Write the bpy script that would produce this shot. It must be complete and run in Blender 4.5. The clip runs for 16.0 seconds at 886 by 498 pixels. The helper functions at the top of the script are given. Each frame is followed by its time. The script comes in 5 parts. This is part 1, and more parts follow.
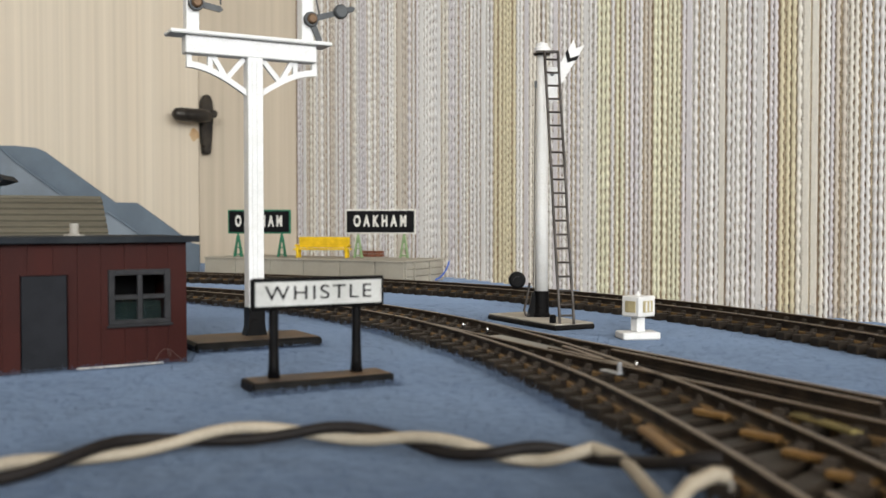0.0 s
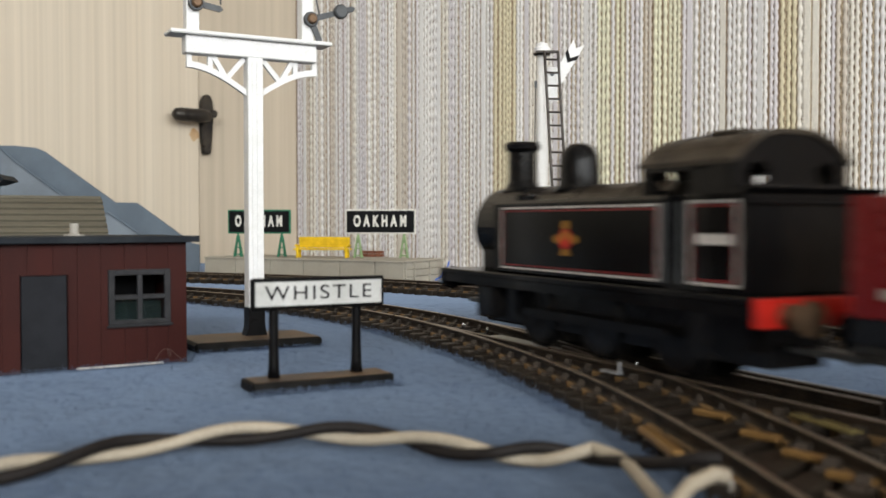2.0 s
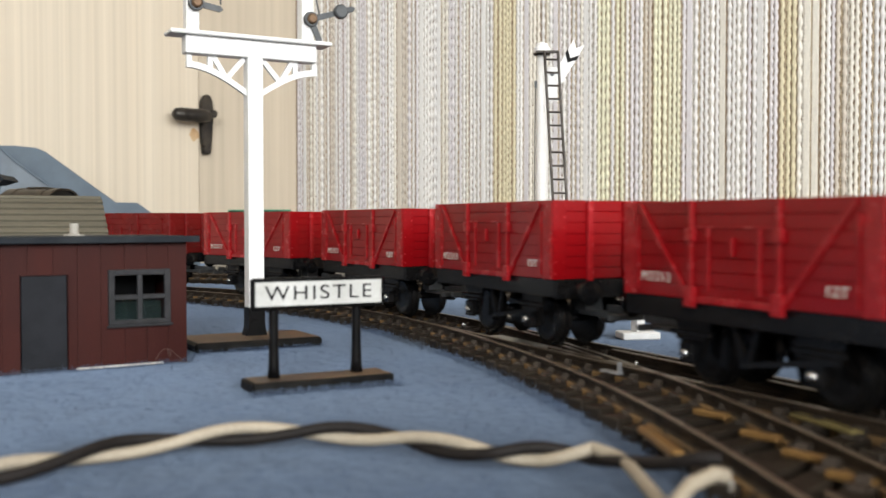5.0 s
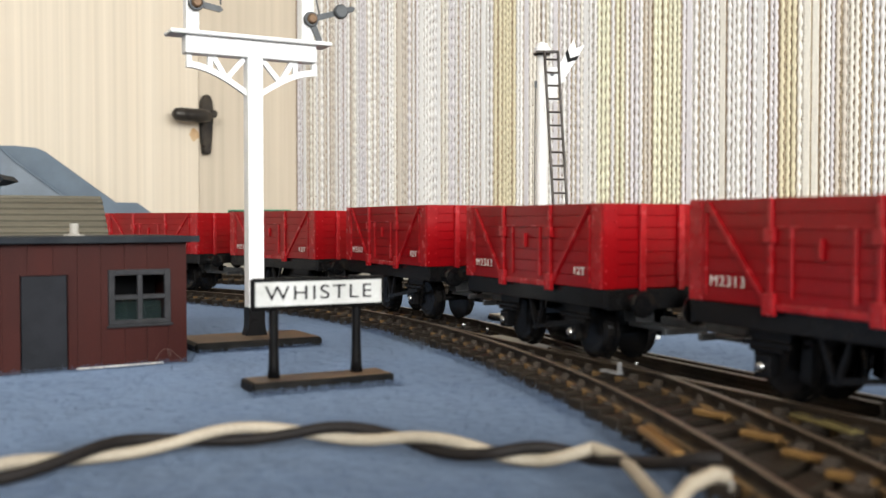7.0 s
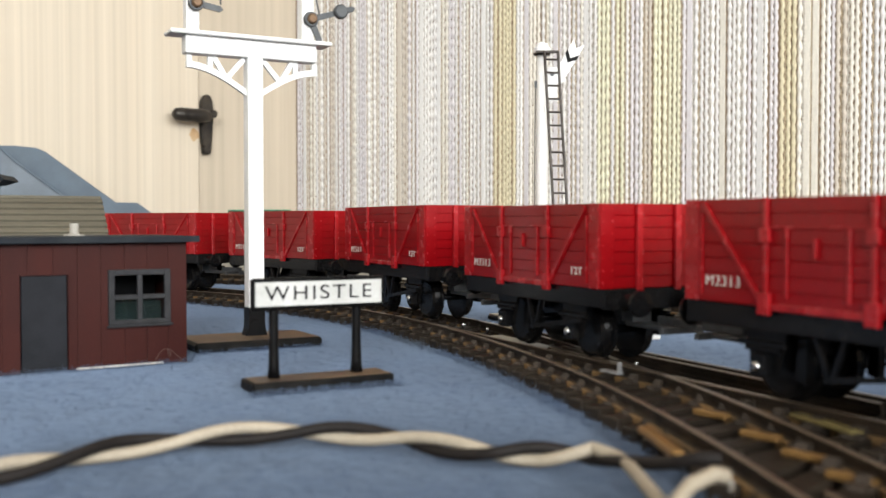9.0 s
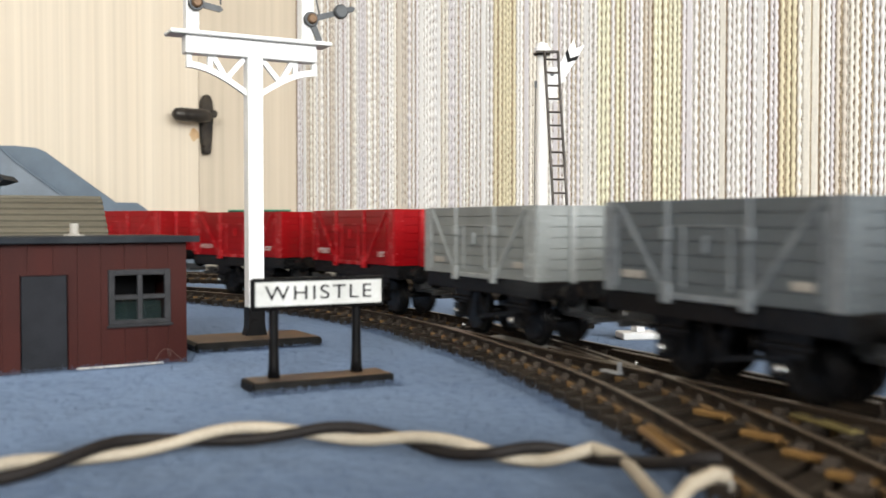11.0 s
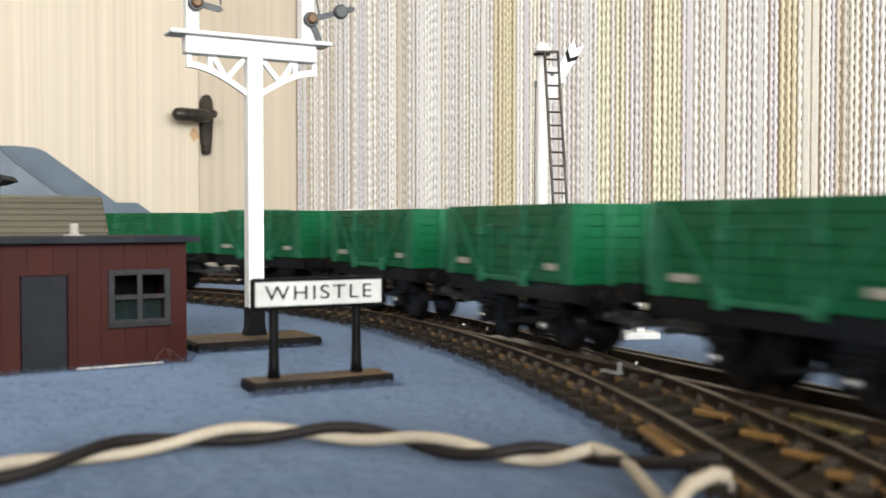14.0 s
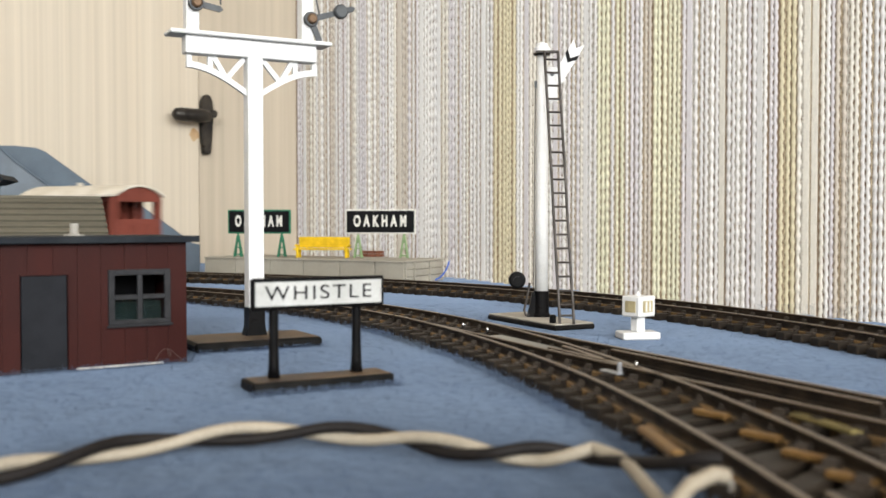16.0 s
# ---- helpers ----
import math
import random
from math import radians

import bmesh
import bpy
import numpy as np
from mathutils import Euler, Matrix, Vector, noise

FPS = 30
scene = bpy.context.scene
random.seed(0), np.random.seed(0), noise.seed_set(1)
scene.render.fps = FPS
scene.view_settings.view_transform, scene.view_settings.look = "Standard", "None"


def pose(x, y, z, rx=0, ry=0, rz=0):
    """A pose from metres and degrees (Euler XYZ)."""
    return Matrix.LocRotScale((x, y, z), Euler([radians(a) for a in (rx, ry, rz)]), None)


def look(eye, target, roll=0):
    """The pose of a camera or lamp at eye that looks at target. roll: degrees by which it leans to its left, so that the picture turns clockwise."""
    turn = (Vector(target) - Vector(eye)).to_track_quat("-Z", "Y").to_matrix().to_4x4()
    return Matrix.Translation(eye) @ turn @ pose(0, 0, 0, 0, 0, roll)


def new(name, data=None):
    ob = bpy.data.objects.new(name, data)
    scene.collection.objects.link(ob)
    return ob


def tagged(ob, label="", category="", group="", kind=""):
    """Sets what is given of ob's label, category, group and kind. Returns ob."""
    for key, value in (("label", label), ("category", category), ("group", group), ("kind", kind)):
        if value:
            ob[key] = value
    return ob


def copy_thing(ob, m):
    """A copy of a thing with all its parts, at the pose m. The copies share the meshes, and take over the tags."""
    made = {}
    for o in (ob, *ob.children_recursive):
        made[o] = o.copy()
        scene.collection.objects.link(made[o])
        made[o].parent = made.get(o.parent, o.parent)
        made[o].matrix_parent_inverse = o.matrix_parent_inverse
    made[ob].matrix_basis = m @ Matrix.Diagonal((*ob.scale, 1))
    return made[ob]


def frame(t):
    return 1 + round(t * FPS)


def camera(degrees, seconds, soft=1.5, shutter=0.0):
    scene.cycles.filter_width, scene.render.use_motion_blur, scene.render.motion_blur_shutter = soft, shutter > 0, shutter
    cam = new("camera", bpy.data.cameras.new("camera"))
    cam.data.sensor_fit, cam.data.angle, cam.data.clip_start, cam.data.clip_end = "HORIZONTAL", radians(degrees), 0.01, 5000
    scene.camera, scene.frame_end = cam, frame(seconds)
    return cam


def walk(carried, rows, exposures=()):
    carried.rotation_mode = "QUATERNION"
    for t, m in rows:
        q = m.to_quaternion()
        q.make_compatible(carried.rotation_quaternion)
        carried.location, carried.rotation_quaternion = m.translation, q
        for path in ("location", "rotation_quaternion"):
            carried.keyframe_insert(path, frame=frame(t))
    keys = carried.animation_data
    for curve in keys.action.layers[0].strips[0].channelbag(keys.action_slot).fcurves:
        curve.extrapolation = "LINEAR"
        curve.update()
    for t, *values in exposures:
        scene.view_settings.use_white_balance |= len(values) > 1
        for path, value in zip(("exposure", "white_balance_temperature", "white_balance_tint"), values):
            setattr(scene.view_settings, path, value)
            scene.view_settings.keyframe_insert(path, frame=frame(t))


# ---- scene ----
# camera: 48 degrees wide, standing still a hand's width over a model railway
cam = camera(48.3, 16.0, soft=1.5, shutter=0.5)
cam.data.dof.use_dof = True
cam.data.dof.focus_distance = 0.37
cam.data.dof.aperture_fstop = 31
STAND = pose(0.0, 0.0, 0.0355, 90 - 1.604, 0, 0)
walk(cam, [(0.0, STAND), (16.0, STAND)],
     exposures=[(0.0, -0.38), (2.3, -0.36), (3.2, -0.16), (4.2, -0.08), (6.3, 0.10), (9.2, 0.14), (11.3, 0.18), (14.5, 0.12), (16.0, -0.06)])

# room frame: A runs along the papered wall, B along the painted wall, from their corner
CORNER = Vector((-0.1406, 0.950, 0.0))
A_DIR = Vector((0.8, -0.6, 0.0)).normalized()
B_DIR = Vector((-0.6, -0.8, 0.0)).normalized()
ROOM_A, ROOM_B, FLOOR_Z, TOP_Z = 3.0, 2.8, -0.76, 1.70
ROOM = Matrix(((A_DIR.x, -B_DIR.x, 0, CORNER.x), (A_DIR.y, -B_DIR.y, 0, CORNER.y), (0, 0, 1, 0), (0, 0, 0, 1)))

# the painted wall stands a little off square to the papered one
NORTH = Matrix(((0.656, 0.755, 0, CORNER.x), (-0.755, 0.656, 0, CORNER.y), (0, 0, 1, 0), (0, 0, 0, 1)))


def room(a, b, z):
    return CORNER + A_DIR * a + B_DIR * b + Vector((0, 0, z))


# daylight: an overcast sky through one large window in the wall behind the camera
world = bpy.data.worlds.new("daylight")
scene.world = world
world.use_nodes = True
wn = world.node_tree
sky = wn.nodes.new("ShaderNodeTexSky")
sky.sky_type, sky.sun_disc = "NISHITA", False
sky.sun_elevation, sky.sun_rotation = radians(35), radians(140)
wn.links.new(sky.outputs[0], wn.nodes["Background"].inputs[0])
wn.nodes["Background"].inputs[1].default_value = 0.12
WIN = dict(b0=0.15, b1=2.25, z0=0.30, z1=1.40)
WIN2 = dict(a0=1.70, a1=2.90, z0=0.30, z1=1.40)


def window_light(mid, towards, width, height, watts):
    lamp = bpy.data.lights.new("window_daylight", "AREA")
    lamp.shape, lamp.size, lamp.size_y = "RECTANGLE", width, height
    lamp.energy, lamp.color = watts, (0.965, 0.985, 0.985)
    ob = new("window_daylight", lamp)
    ob.matrix_world = look(mid, mid + towards)


window_light(room(ROOM_A - 0.02, (WIN["b0"] + WIN["b1"]) / 2, (WIN["z0"] + WIN["z1"]) / 2), -A_DIR, 2.0, 1.05, 68.0)
window_light(room((WIN2["a0"] + WIN2["a1"]) / 2, ROOM_B - 0.02, (WIN2["z0"] + WIN2["z1"]) / 2), -B_DIR, 1.15, 1.05, 78.0)

# ---------------------------------------------------------------- helpers
MM = 0.001


def mat(name, c, rough=0.5, metal=0.0, c2=None, scale=900.0, amount=0.5, bump=0.15, fine=4000.0, stretch=(1, 1, 1), rand=0.0, coat=0.0, spec=0.25, sheen=0.0, wear=None, wear_at=0.66):
    """Two scales of variation: broad stains between c and c2, fine grain in colour, roughness and relief."""
    m = bpy.data.materials.new(name)
    m.use_nodes = True
    nt = m.node_tree
    b = nt.nodes["Principled BSDF"]
    b.inputs["Roughness"].default_value, b.inputs["Metallic"].default_value = rough, metal
    b.inputs["Coat Weight"].default_value = coat
    b.inputs["Specular IOR Level"].default_value = spec
    if sheen:
        b.inputs["Sheen Weight"].default_value, b.inputs["Sheen Roughness"].default_value = sheen, 0.45
        b.inputs["Sheen Tint"].default_value = (0.53, 0.70, 1.0, 1)
    tc = nt.nodes.new("ShaderNodeTexCoord")
    mp = nt.nodes.new("ShaderNodeMapping")
    mp.inputs["Scale"].default_value = stretch
    nt.links.new(tc.outputs["Object"], mp.inputs["Vector"])
    n1, n2 = nt.nodes.new("ShaderNodeTexNoise"), nt.nodes.new("ShaderNodeTexNoise")
    n1.inputs["Scale"].default_value, n1.inputs["Detail"].default_value = scale, 5
    n2.inputs["Scale"].default_value, n2.inputs["Detail"].default_value = fine, 3
    for n in (n1, n2):
        nt.links.new(mp.outputs[0], n.inputs["Vector"])
    ramp = nt.nodes.new("ShaderNodeValToRGB")
    ramp.color_ramp.elements[0].position, ramp.color_ramp.elements[1].position = 0.5 - 0.25 * amount, 0.5 + 0.25 * amount
    c2 = c2 or tuple(v * 0.72 for v in c)
    ramp.color_ramp.elements[0].color, ramp.color_ramp.elements[1].color = (*c2, 1), (*c, 1)
    nt.links.new(n1.outputs["Fac"], ramp.inputs[0])
    col = ramp.outputs[0]
    mix = nt.nodes.new("ShaderNodeMix")
    mix.data_type, mix.blend_type = "RGBA", "OVERLAY"
    mix.inputs[0].default_value = 0.25
    nt.links.new(col, mix.inputs[6])
    nt.links.new(n2.outputs["Color"], mix.inputs[7])
    hs = nt.nodes.new("ShaderNodeHueSaturation")
    hs.inputs["Saturation"].default_value = 1.0
    sat = nt.nodes.new("ShaderNodeMix")
    sat.data_type, sat.blend_type = "RGBA", "MULTIPLY"
    sat.inputs[0].default_value = 0.35
    bw = nt.nodes.new("ShaderNodeMapRange")
    bw.inputs[1].default_value, bw.inputs[2].default_value, bw.inputs[3].default_value, bw.inputs[4].default_value = 0.25, 0.75, 0.6, 1.15
    nt.links.new(n2.outputs["Fac"], bw.inputs[0])
    nt.links.new(col, sat.inputs[6])
    nt.links.new(bw.outputs[0], sat.inputs[7])
    nt.links.new(sat.outputs[2], hs.inputs["Color"])
    if rand:
        info = nt.nodes.new("ShaderNodeObjectInfo")
        rr = nt.nodes.new("ShaderNodeMapRange")
        rr.inputs[3].default_value, rr.inputs[4].default_value = 1 - rand, 1 + rand
        nt.links.new(info.outputs["Random"], rr.inputs[0])
        nt.links.new(rr.outputs[0], hs.inputs["Value"])
    out = hs.outputs[0]
    if wear:
        n3 = nt.nodes.new("ShaderNodeTexNoise")
        n3.inputs["Scale"].default_value, n3.inputs["Detail"].default_value, n3.inputs["Roughness"].default_value = scale * 1.7, 8, 0.7
        nt.links.new(tc.outputs["Object"], n3.inputs["Vector"])
        r3 = nt.nodes.new("ShaderNodeValToRGB")
        r3.color_ramp.elements[0].position, r3.color_ramp.elements[1].position = wear_at, wear_at + 0.04
        nt.links.new(n3.outputs["Fac"], r3.inputs[0])
        w = nt.nodes.new("ShaderNodeMix")
        w.data_type = "RGBA"
        nt.links.new(r3.outputs[0], w.inputs[0])
        nt.links.new(out, w.inputs[6])
        w.inputs[7].default_value = (*wear, 1)
        out = w.outputs[2]
    nt.links.new(out, b.inputs["Base Color"])
    rg = nt.nodes.new("ShaderNodeMapRange")
    rg.inputs[3].default_value, rg.inputs[4].default_value = max(0.03, rough - 0.12), min(1, rough + 0.15)
    nt.links.new(n1.outputs["Fac"], rg.inputs[0])
    nt.links.new(rg.outputs[0], b.inputs["Roughness"])
    bp = nt.nodes.new("ShaderNodeBump")
    bp.inputs["Strength"].default_value, bp.inputs["Distance"].default_value = bump, 0.0003
    nt.links.new(n2.outputs["Fac"], bp.inputs["Height"])
    nt.links.new(bp.outputs[0], b.inputs["Normal"])
    return m


def to_object(name, bm, material, smooth=False):
    bmesh.ops.scale(bm, vec=(MM, MM, MM), verts=bm.verts)
    me = bpy.data.meshes.new(name)
    bm.to_mesh(me)
    bm.free()
    me.materials.append(material)
    if smooth:
        for p in me.polygons:
            p.use_smooth = len(p.vertices) <= 4
    return new(name, me)


def part(name, bm, material, parent, label="", m=None, smooth=False, kind=""):
    """One mesh object, drawn in millimetres, under a thing or a part."""
    ob = to_object(name, bm, material, smooth)
    ob.parent = parent
    if m is not None:
        ob.matrix_basis = m
    if label or kind:
        tagged(ob, label, kind=kind)
    return ob


def piece(name, mesh, parent, m):
    ob = new(name, mesh)
    ob.parent = parent
    ob.matrix_basis = m
    return ob


def thing(name, m, label, category, group="", kind=""):
    ob = new(name)
    ob.empty_display_size = 0.01
    ob.matrix_basis = m
    return tagged(ob, label, category, group, kind)


def bx(x0, x1, y0, y1, z0, z1, bevel=0.0, bm=None):
    bm = bm or bmesh.new()
    v = [bm.verts.new((x, y, z)) for x in (x0, x1) for y in (y0, y1) for z in (z0, z1)]
    fs = [bm.faces.new([v[i] for i in q]) for q in ((0, 1, 3, 2), (4, 6, 7, 5), (0, 4, 5, 1), (2, 3, 7, 6), (0, 2, 6, 4), (1, 5, 7, 3))]
    if bevel:
        es = list({e for f in fs for e in f.edges})
        bmesh.ops.bevel(bm, geom=es, offset=bevel, segments=1, affect="EDGES")
    return bm


def rod(p, q, r0, r1=None, seg=12, bm=None, caps=True):
    """A round bar from p to q."""
    bm = bm or bmesh.new()
    p, q = Vector(p), Vector(q)
    r1 = r0 if r1 is None else r1
    turn = (q - p).to_track_quat("Z", "Y")
    rings = []
    for c, r in ((p, r0), (q, r1)):
        rings.append([bm.verts.new(c + turn @ Vector((r * math.cos(k * math.tau / seg), r * math.sin(k * math.tau / seg), 0))) for k in range(seg)])
    for k in range(seg):
        bm.faces.new((rings[0][k], rings[0][(k + 1) % seg], rings[1][(k + 1) % seg], rings[1][k]))
    if caps:
        bm.faces.new(rings[0][::-1])
        bm.faces.new(rings[1])
    return bm


def lathe(profile, seg=20, bm=None, at=(0, 0, 0), axis="Z"):
    """Turned shape from (radius, height) pairs."""
    bm = bm or bmesh.new()
    rings = []
    for r, h in profile:
        ring = []
        for k in range(seg):
            c, s = r * math.cos(k * math.tau / seg), r * math.sin(k * math.tau / seg)
            v = {"Z": (c, s, h), "X": (h, c, s), "Y": (s, h, c)}[axis]
            ring.append(bm.verts.new((v[0] + at[0], v[1] + at[1], v[2] + at[2])))
        rings.append(ring)
    for a, b in zip(rings, rings[1:]):
        for k in range(seg):
            bm.faces.new((a[k], a[(k + 1) % seg], b[(k + 1) % seg], b[k]))
    bm.faces.new(rings[0][::-1])
    bm.faces.new(rings[-1])
    return bm


def plate(outline, t0, t1, plane="XZ", bm=None):
    """A flat shape cut from sheet: outline in its plane, from t0 to t1 across it."""
    bm = bm or bmesh.new()
    put = {"XZ": lambda a, b, t: (a, t, b), "YZ": lambda a, b, t: (t, a, b), "XY": lambda a, b, t: (a, b, t)}[plane]
    lo, hi = [bm.verts.new(put(a, b, t0)) for a, b in outline], [bm.verts.new(put(a, b, t1)) for a, b in outline]
    n = len(outline)
    bm.faces.new(lo[::-1]), bm.faces.new(hi)
    for k in range(n):
        bm.faces.new((lo[k], lo[(k + 1) % n], hi[(k + 1) % n], hi[k]))
    bmesh.ops.recalc_face_normals(bm, faces=bm.faces)
    return bm


def tube(points, r, seg=8, bm=None):
    """A round wire along points."""
    bm = bm or bmesh.new()
    pts = [Vector(p) for p in points]
    rings, side = [], None
    for i, p in enumerate(pts):
        d = (pts[min(i + 1, len(pts) - 1)] - pts[max(i - 1, 0)]).normalized()
        side = d.orthogonal().normalized() if side is None else (side - d * side.dot(d)).normalized()
        up = d.cross(side)
        rings.append([bm.verts.new(p + (side * math.cos(k * math.tau / seg) + up * math.sin(k * math.tau / seg)) * r) for k in range(seg)])
    for a, b in zip(rings, rings[1:]):
        for k in range(seg):
            bm.faces.new((a[k], a[(k + 1) % seg], b[(k + 1) % seg], b[k]))
    bm.faces.new(rings[0][::-1]), bm.faces.new(rings[-1])
    return bm


def swept(profile, points):
    """A profile (side, up) drawn along level points."""
    bm = bmesh.new()
    pts = [Vector(p) for p in points]
    rings = []
    for i, p in enumerate(pts):
        d = (pts[min(i + 1, len(pts) - 1)] - pts[max(i - 1, 0)]).normalized()
        side = Vector((-d.y, d.x, 0))
        rings.append([bm.verts.new(p + side * a + Vector((0, 0, b))) for a, b in profile])
    n = len(profile)
    for a, b in zip(rings, rings[1:]):
        for k in range(n):
            bm.faces.new((a[k], a[(k + 1) % n], b[(k + 1) % n], b[k]))
    bm.faces.new(rings[0][::-1]), bm.faces.new(rings[-1])
    bmesh.ops.recalc_face_normals(bm, faces=bm.faces)
    return bm


def lettering(name, text, height, m, material, parent, label="", depth=0.06, spacing=1.0, width=None, bold=0.0):
    """Raised letters as a mesh in the parent's XZ plane, facing -y, centred."""
    cu = bpy.data.curves.new(name, "FONT")
    cu.body, cu.size, cu.align_x, cu.align_y = text, height * MM / 0.72, "CENTER", "CENTER"
    cu.extrude, cu.space_character, cu.offset = depth * MM, spacing, bold * MM
    tmp = bpy.data.objects.new(name, cu)
    scene.collection.objects.link(tmp)
    bpy.context.view_layer.update()
    me = bpy.data.meshes.new_from_object(tmp.evaluated_get(bpy.context.evaluated_depsgraph_get()))
    bpy.data.objects.remove(tmp)
    if width:
        xs = [v.co.x for v in me.vertices]
        k = width * MM / (max(xs) - min(xs))
        for v in me.vertices:
            v.co.x *= k
    me.materials.clear()
    me.materials.append(material)
    ob = new(name, me)
    ob.parent = parent
    ob.matrix_basis = m @ pose(0, 0, 0, 90, 0, 0)
    return tagged(ob, label) if label else ob


# ---------------------------------------------------------------- the line of the running track
N_DIR, T_DIR = Vector((0.905, 0.4254, 0)), Vector((-0.4254, 0.905, 0))
OFF, U_CURVE, R_MAIN, U_BACK = 131.0, 280.0, 365.0, -60.0
RAIL_Z = 5.0


def line(u):
    """Place (mm) and heading (radians) on the oval, u millimetres along it."""
    h0 = math.atan2(T_DIR.y, T_DIR.x)
    half = math.pi * R_MAIN
    straight = U_CURVE - U_BACK
    if U_BACK <= u <= U_CURVE:
        p = N_DIR * OFF + T_DIR * u
        return p.x, p.y, h0
    if u > U_CURVE:
        c = N_DIR * (OFF - R_MAIN) + T_DIR * U_CURVE
        a = (u - U_CURVE) / R_MAIN
        if a <= math.pi:
            h = h0 + a
            return c.x + R_MAIN * math.sin(h), c.y - R_MAIN * math.cos(h), h
        p = N_DIR * (OFF - 2 * R_MAIN) + T_DIR * (U_CURVE - (u - U_CURVE - half))
        return p.x, p.y, h0 + math.pi
    c = N_DIR * (OFF - R_MAIN) + T_DIR * U_BACK
    a = (u - U_BACK) / R_MAIN
    if a >= -math.pi:
        h = h0 + a
        return c.x + R_MAIN * math.sin(h), c.y - R_MAIN * math.cos(h), h
    p = N_DIR * (OFF - 2 * R_MAIN) + T_DIR * (U_BACK + (U_BACK - half - u) * 1.0)
    return p.x, p.y, h0 - math.pi


def branch(u):
    """The line that leaves the running track at the turnout and comes towards the camera."""
    d = max(0.0, 290.0 - u)
    p = N_DIR * (OFF - d * d / 1080.0) + T_DIR * u
    return p.x, p.y, math.atan2(T_DIR.y, T_DIR.x) + d / 540.0


def beside(fn, u, off):
    """A point off millimetres to the right of the heading."""
    x, y, h = fn(u)
    return (x + off * math.sin(h), y - off * math.cos(h), 0)


BACK_C, BACK_R = (-330.0, 154.0), 469.0


def back_line(u):
    a = u / BACK_R
    return BACK_C[0] + BACK_R * math.cos(a), BACK_C[1] + BACK_R * math.sin(a), a + math.pi / 2


# ---------------------------------------------------------------- materials
M_FELT = mat("blue_felt", (0.014, 0.026, 0.050), 0.95, sheen=0.41, spec=0.03, c2=(0.022, 0.025, 0.026), scale=15, amount=1.2, fine=420, bump=0.55)
M_FUZZ = mat("blue_fibre", (0.105, 0.155, 0.27), 0.9, scale=30, c2=(0.10, 0.12, 0.145), amount=1.2, bump=0.0, spec=0.02)
M_THREAD = mat("dull_loose_thread", (0.22, 0.16, 0.14), 0.8, scale=300, bump=0.0)
M_BOARD = mat("chipboard", (0.42, 0.30, 0.18), 0.8, scale=120, fine=900)
M_CREAM = mat("cream_paint", (0.53, 0.455, 0.36), 0.42, c2=(0.48, 0.41, 0.32), scale=14, amount=1.5, fine=160, stretch=(1, 1, 0.02), bump=0.25)
M_DOOR = mat("cream_gloss_paint", (0.66, 0.59, 0.485), 0.35, c2=(0.57, 0.485, 0.38), scale=45, amount=1.6, fine=300, stretch=(1, 1, 0.006), bump=0.3)
M_PAPER = mat("wallpaper_ground", (0.26, 0.19, 0.125), 0.9, c2=(0.17, 0.12, 0.085), scale=170, amount=1.0, fine=600, stretch=(1, 1, 0.02), bump=0.5)
M_WALL = mat("plain_plaster", (0.72, 0.66, 0.56), 0.9, scale=3, fine=60)
M_CEIL = mat("white_ceiling", (0.8, 0.78, 0.74), 0.9, scale=3, fine=60)
M_CARPET = mat("brown_carpet", (0.16, 0.11, 0.08), 0.95, scale=8, fine=300)
CORD = [mat("cord_" + n, c, 0.8, scale=60, fine=900, bump=0.5, stretch=(1, 1, 0.3), rand=0.06, amount=1.2, c2=tuple(v * 0.86 for v in c)) for n, c in (
    ("white", (0.80, 0.79, 0.775)), ("cream", (0.76, 0.73, 0.66)), ("lilac", (0.67, 0.645, 0.67)),
    ("taupe", (0.60, 0.545, 0.475)), ("yellow_green", (0.74, 0.73, 0.56)), ("grey", (0.71, 0.70, 0.695)), ("ochre", (0.69, 0.63, 0.45)))]
CORD_THIN = [mat("strand_" + n, c, 0.85, scale=200, fine=1500, bump=0.5, rand=0.1, amount=1.3) for n, c in (("brown", (0.36, 0.26, 0.17)), ("tan", (0.58, 0.48, 0.34)), ("pale", (0.72, 0.69, 0.63)))]
M_SLEEPER = mat("dark_brown_sleeper_plastic", (0.012, 0.0095, 0.008), 0.45, c2=(0.034, 0.026, 0.019), scale=130, amount=1.4, fine=2500, rand=0.25, spec=0.15)
M_CHAIR = mat("dark_rail_chair", (0.030, 0.024, 0.020), 0.42, c2=(0.055, 0.043, 0.034), scale=160, amount=1.5, fine=3000, rand=0.3, spec=0.2)
# tan puts the warm light on the web into its colour
M_LIT_WEB = mat("lit_tan_web", (0.30, 0.185, 0.08), 0.5, c2=(0.075, 0.048, 0.025), scale=75, amount=1.1, fine=2500, bump=0.2)
M_STRIP = mat("dull_zinc_strip", (0.46, 0.46, 0.42), 0.36, 0.45, c2=(0.24, 0.23, 0.20), scale=90, amount=1.4, fine=2500)
M_TIN = mat("tinned_plate", (0.50, 0.51, 0.53), 0.3, 0.5, scale=300, bump=0.05)
M_STRAW = mat("corroded_straw_strip", (0.27, 0.22, 0.08), 0.5, 0.2, c2=(0.10, 0.075, 0.035), scale=110, amount=1.1, fine=2500)
M_RAILSIDE = mat("rusted_rail_web", (0.018, 0.014, 0.011), 0.5, 0.2, c2=(0.042, 0.030, 0.021), scale=160, fine=3000, spec=0.15)
M_RAIL = mat("tarnished_rail", (0.34, 0.28, 0.22), 0.34, 0.8, c2=(0.15, 0.115, 0.085), scale=160, amount=1.4, fine=3000, bump=0.1)
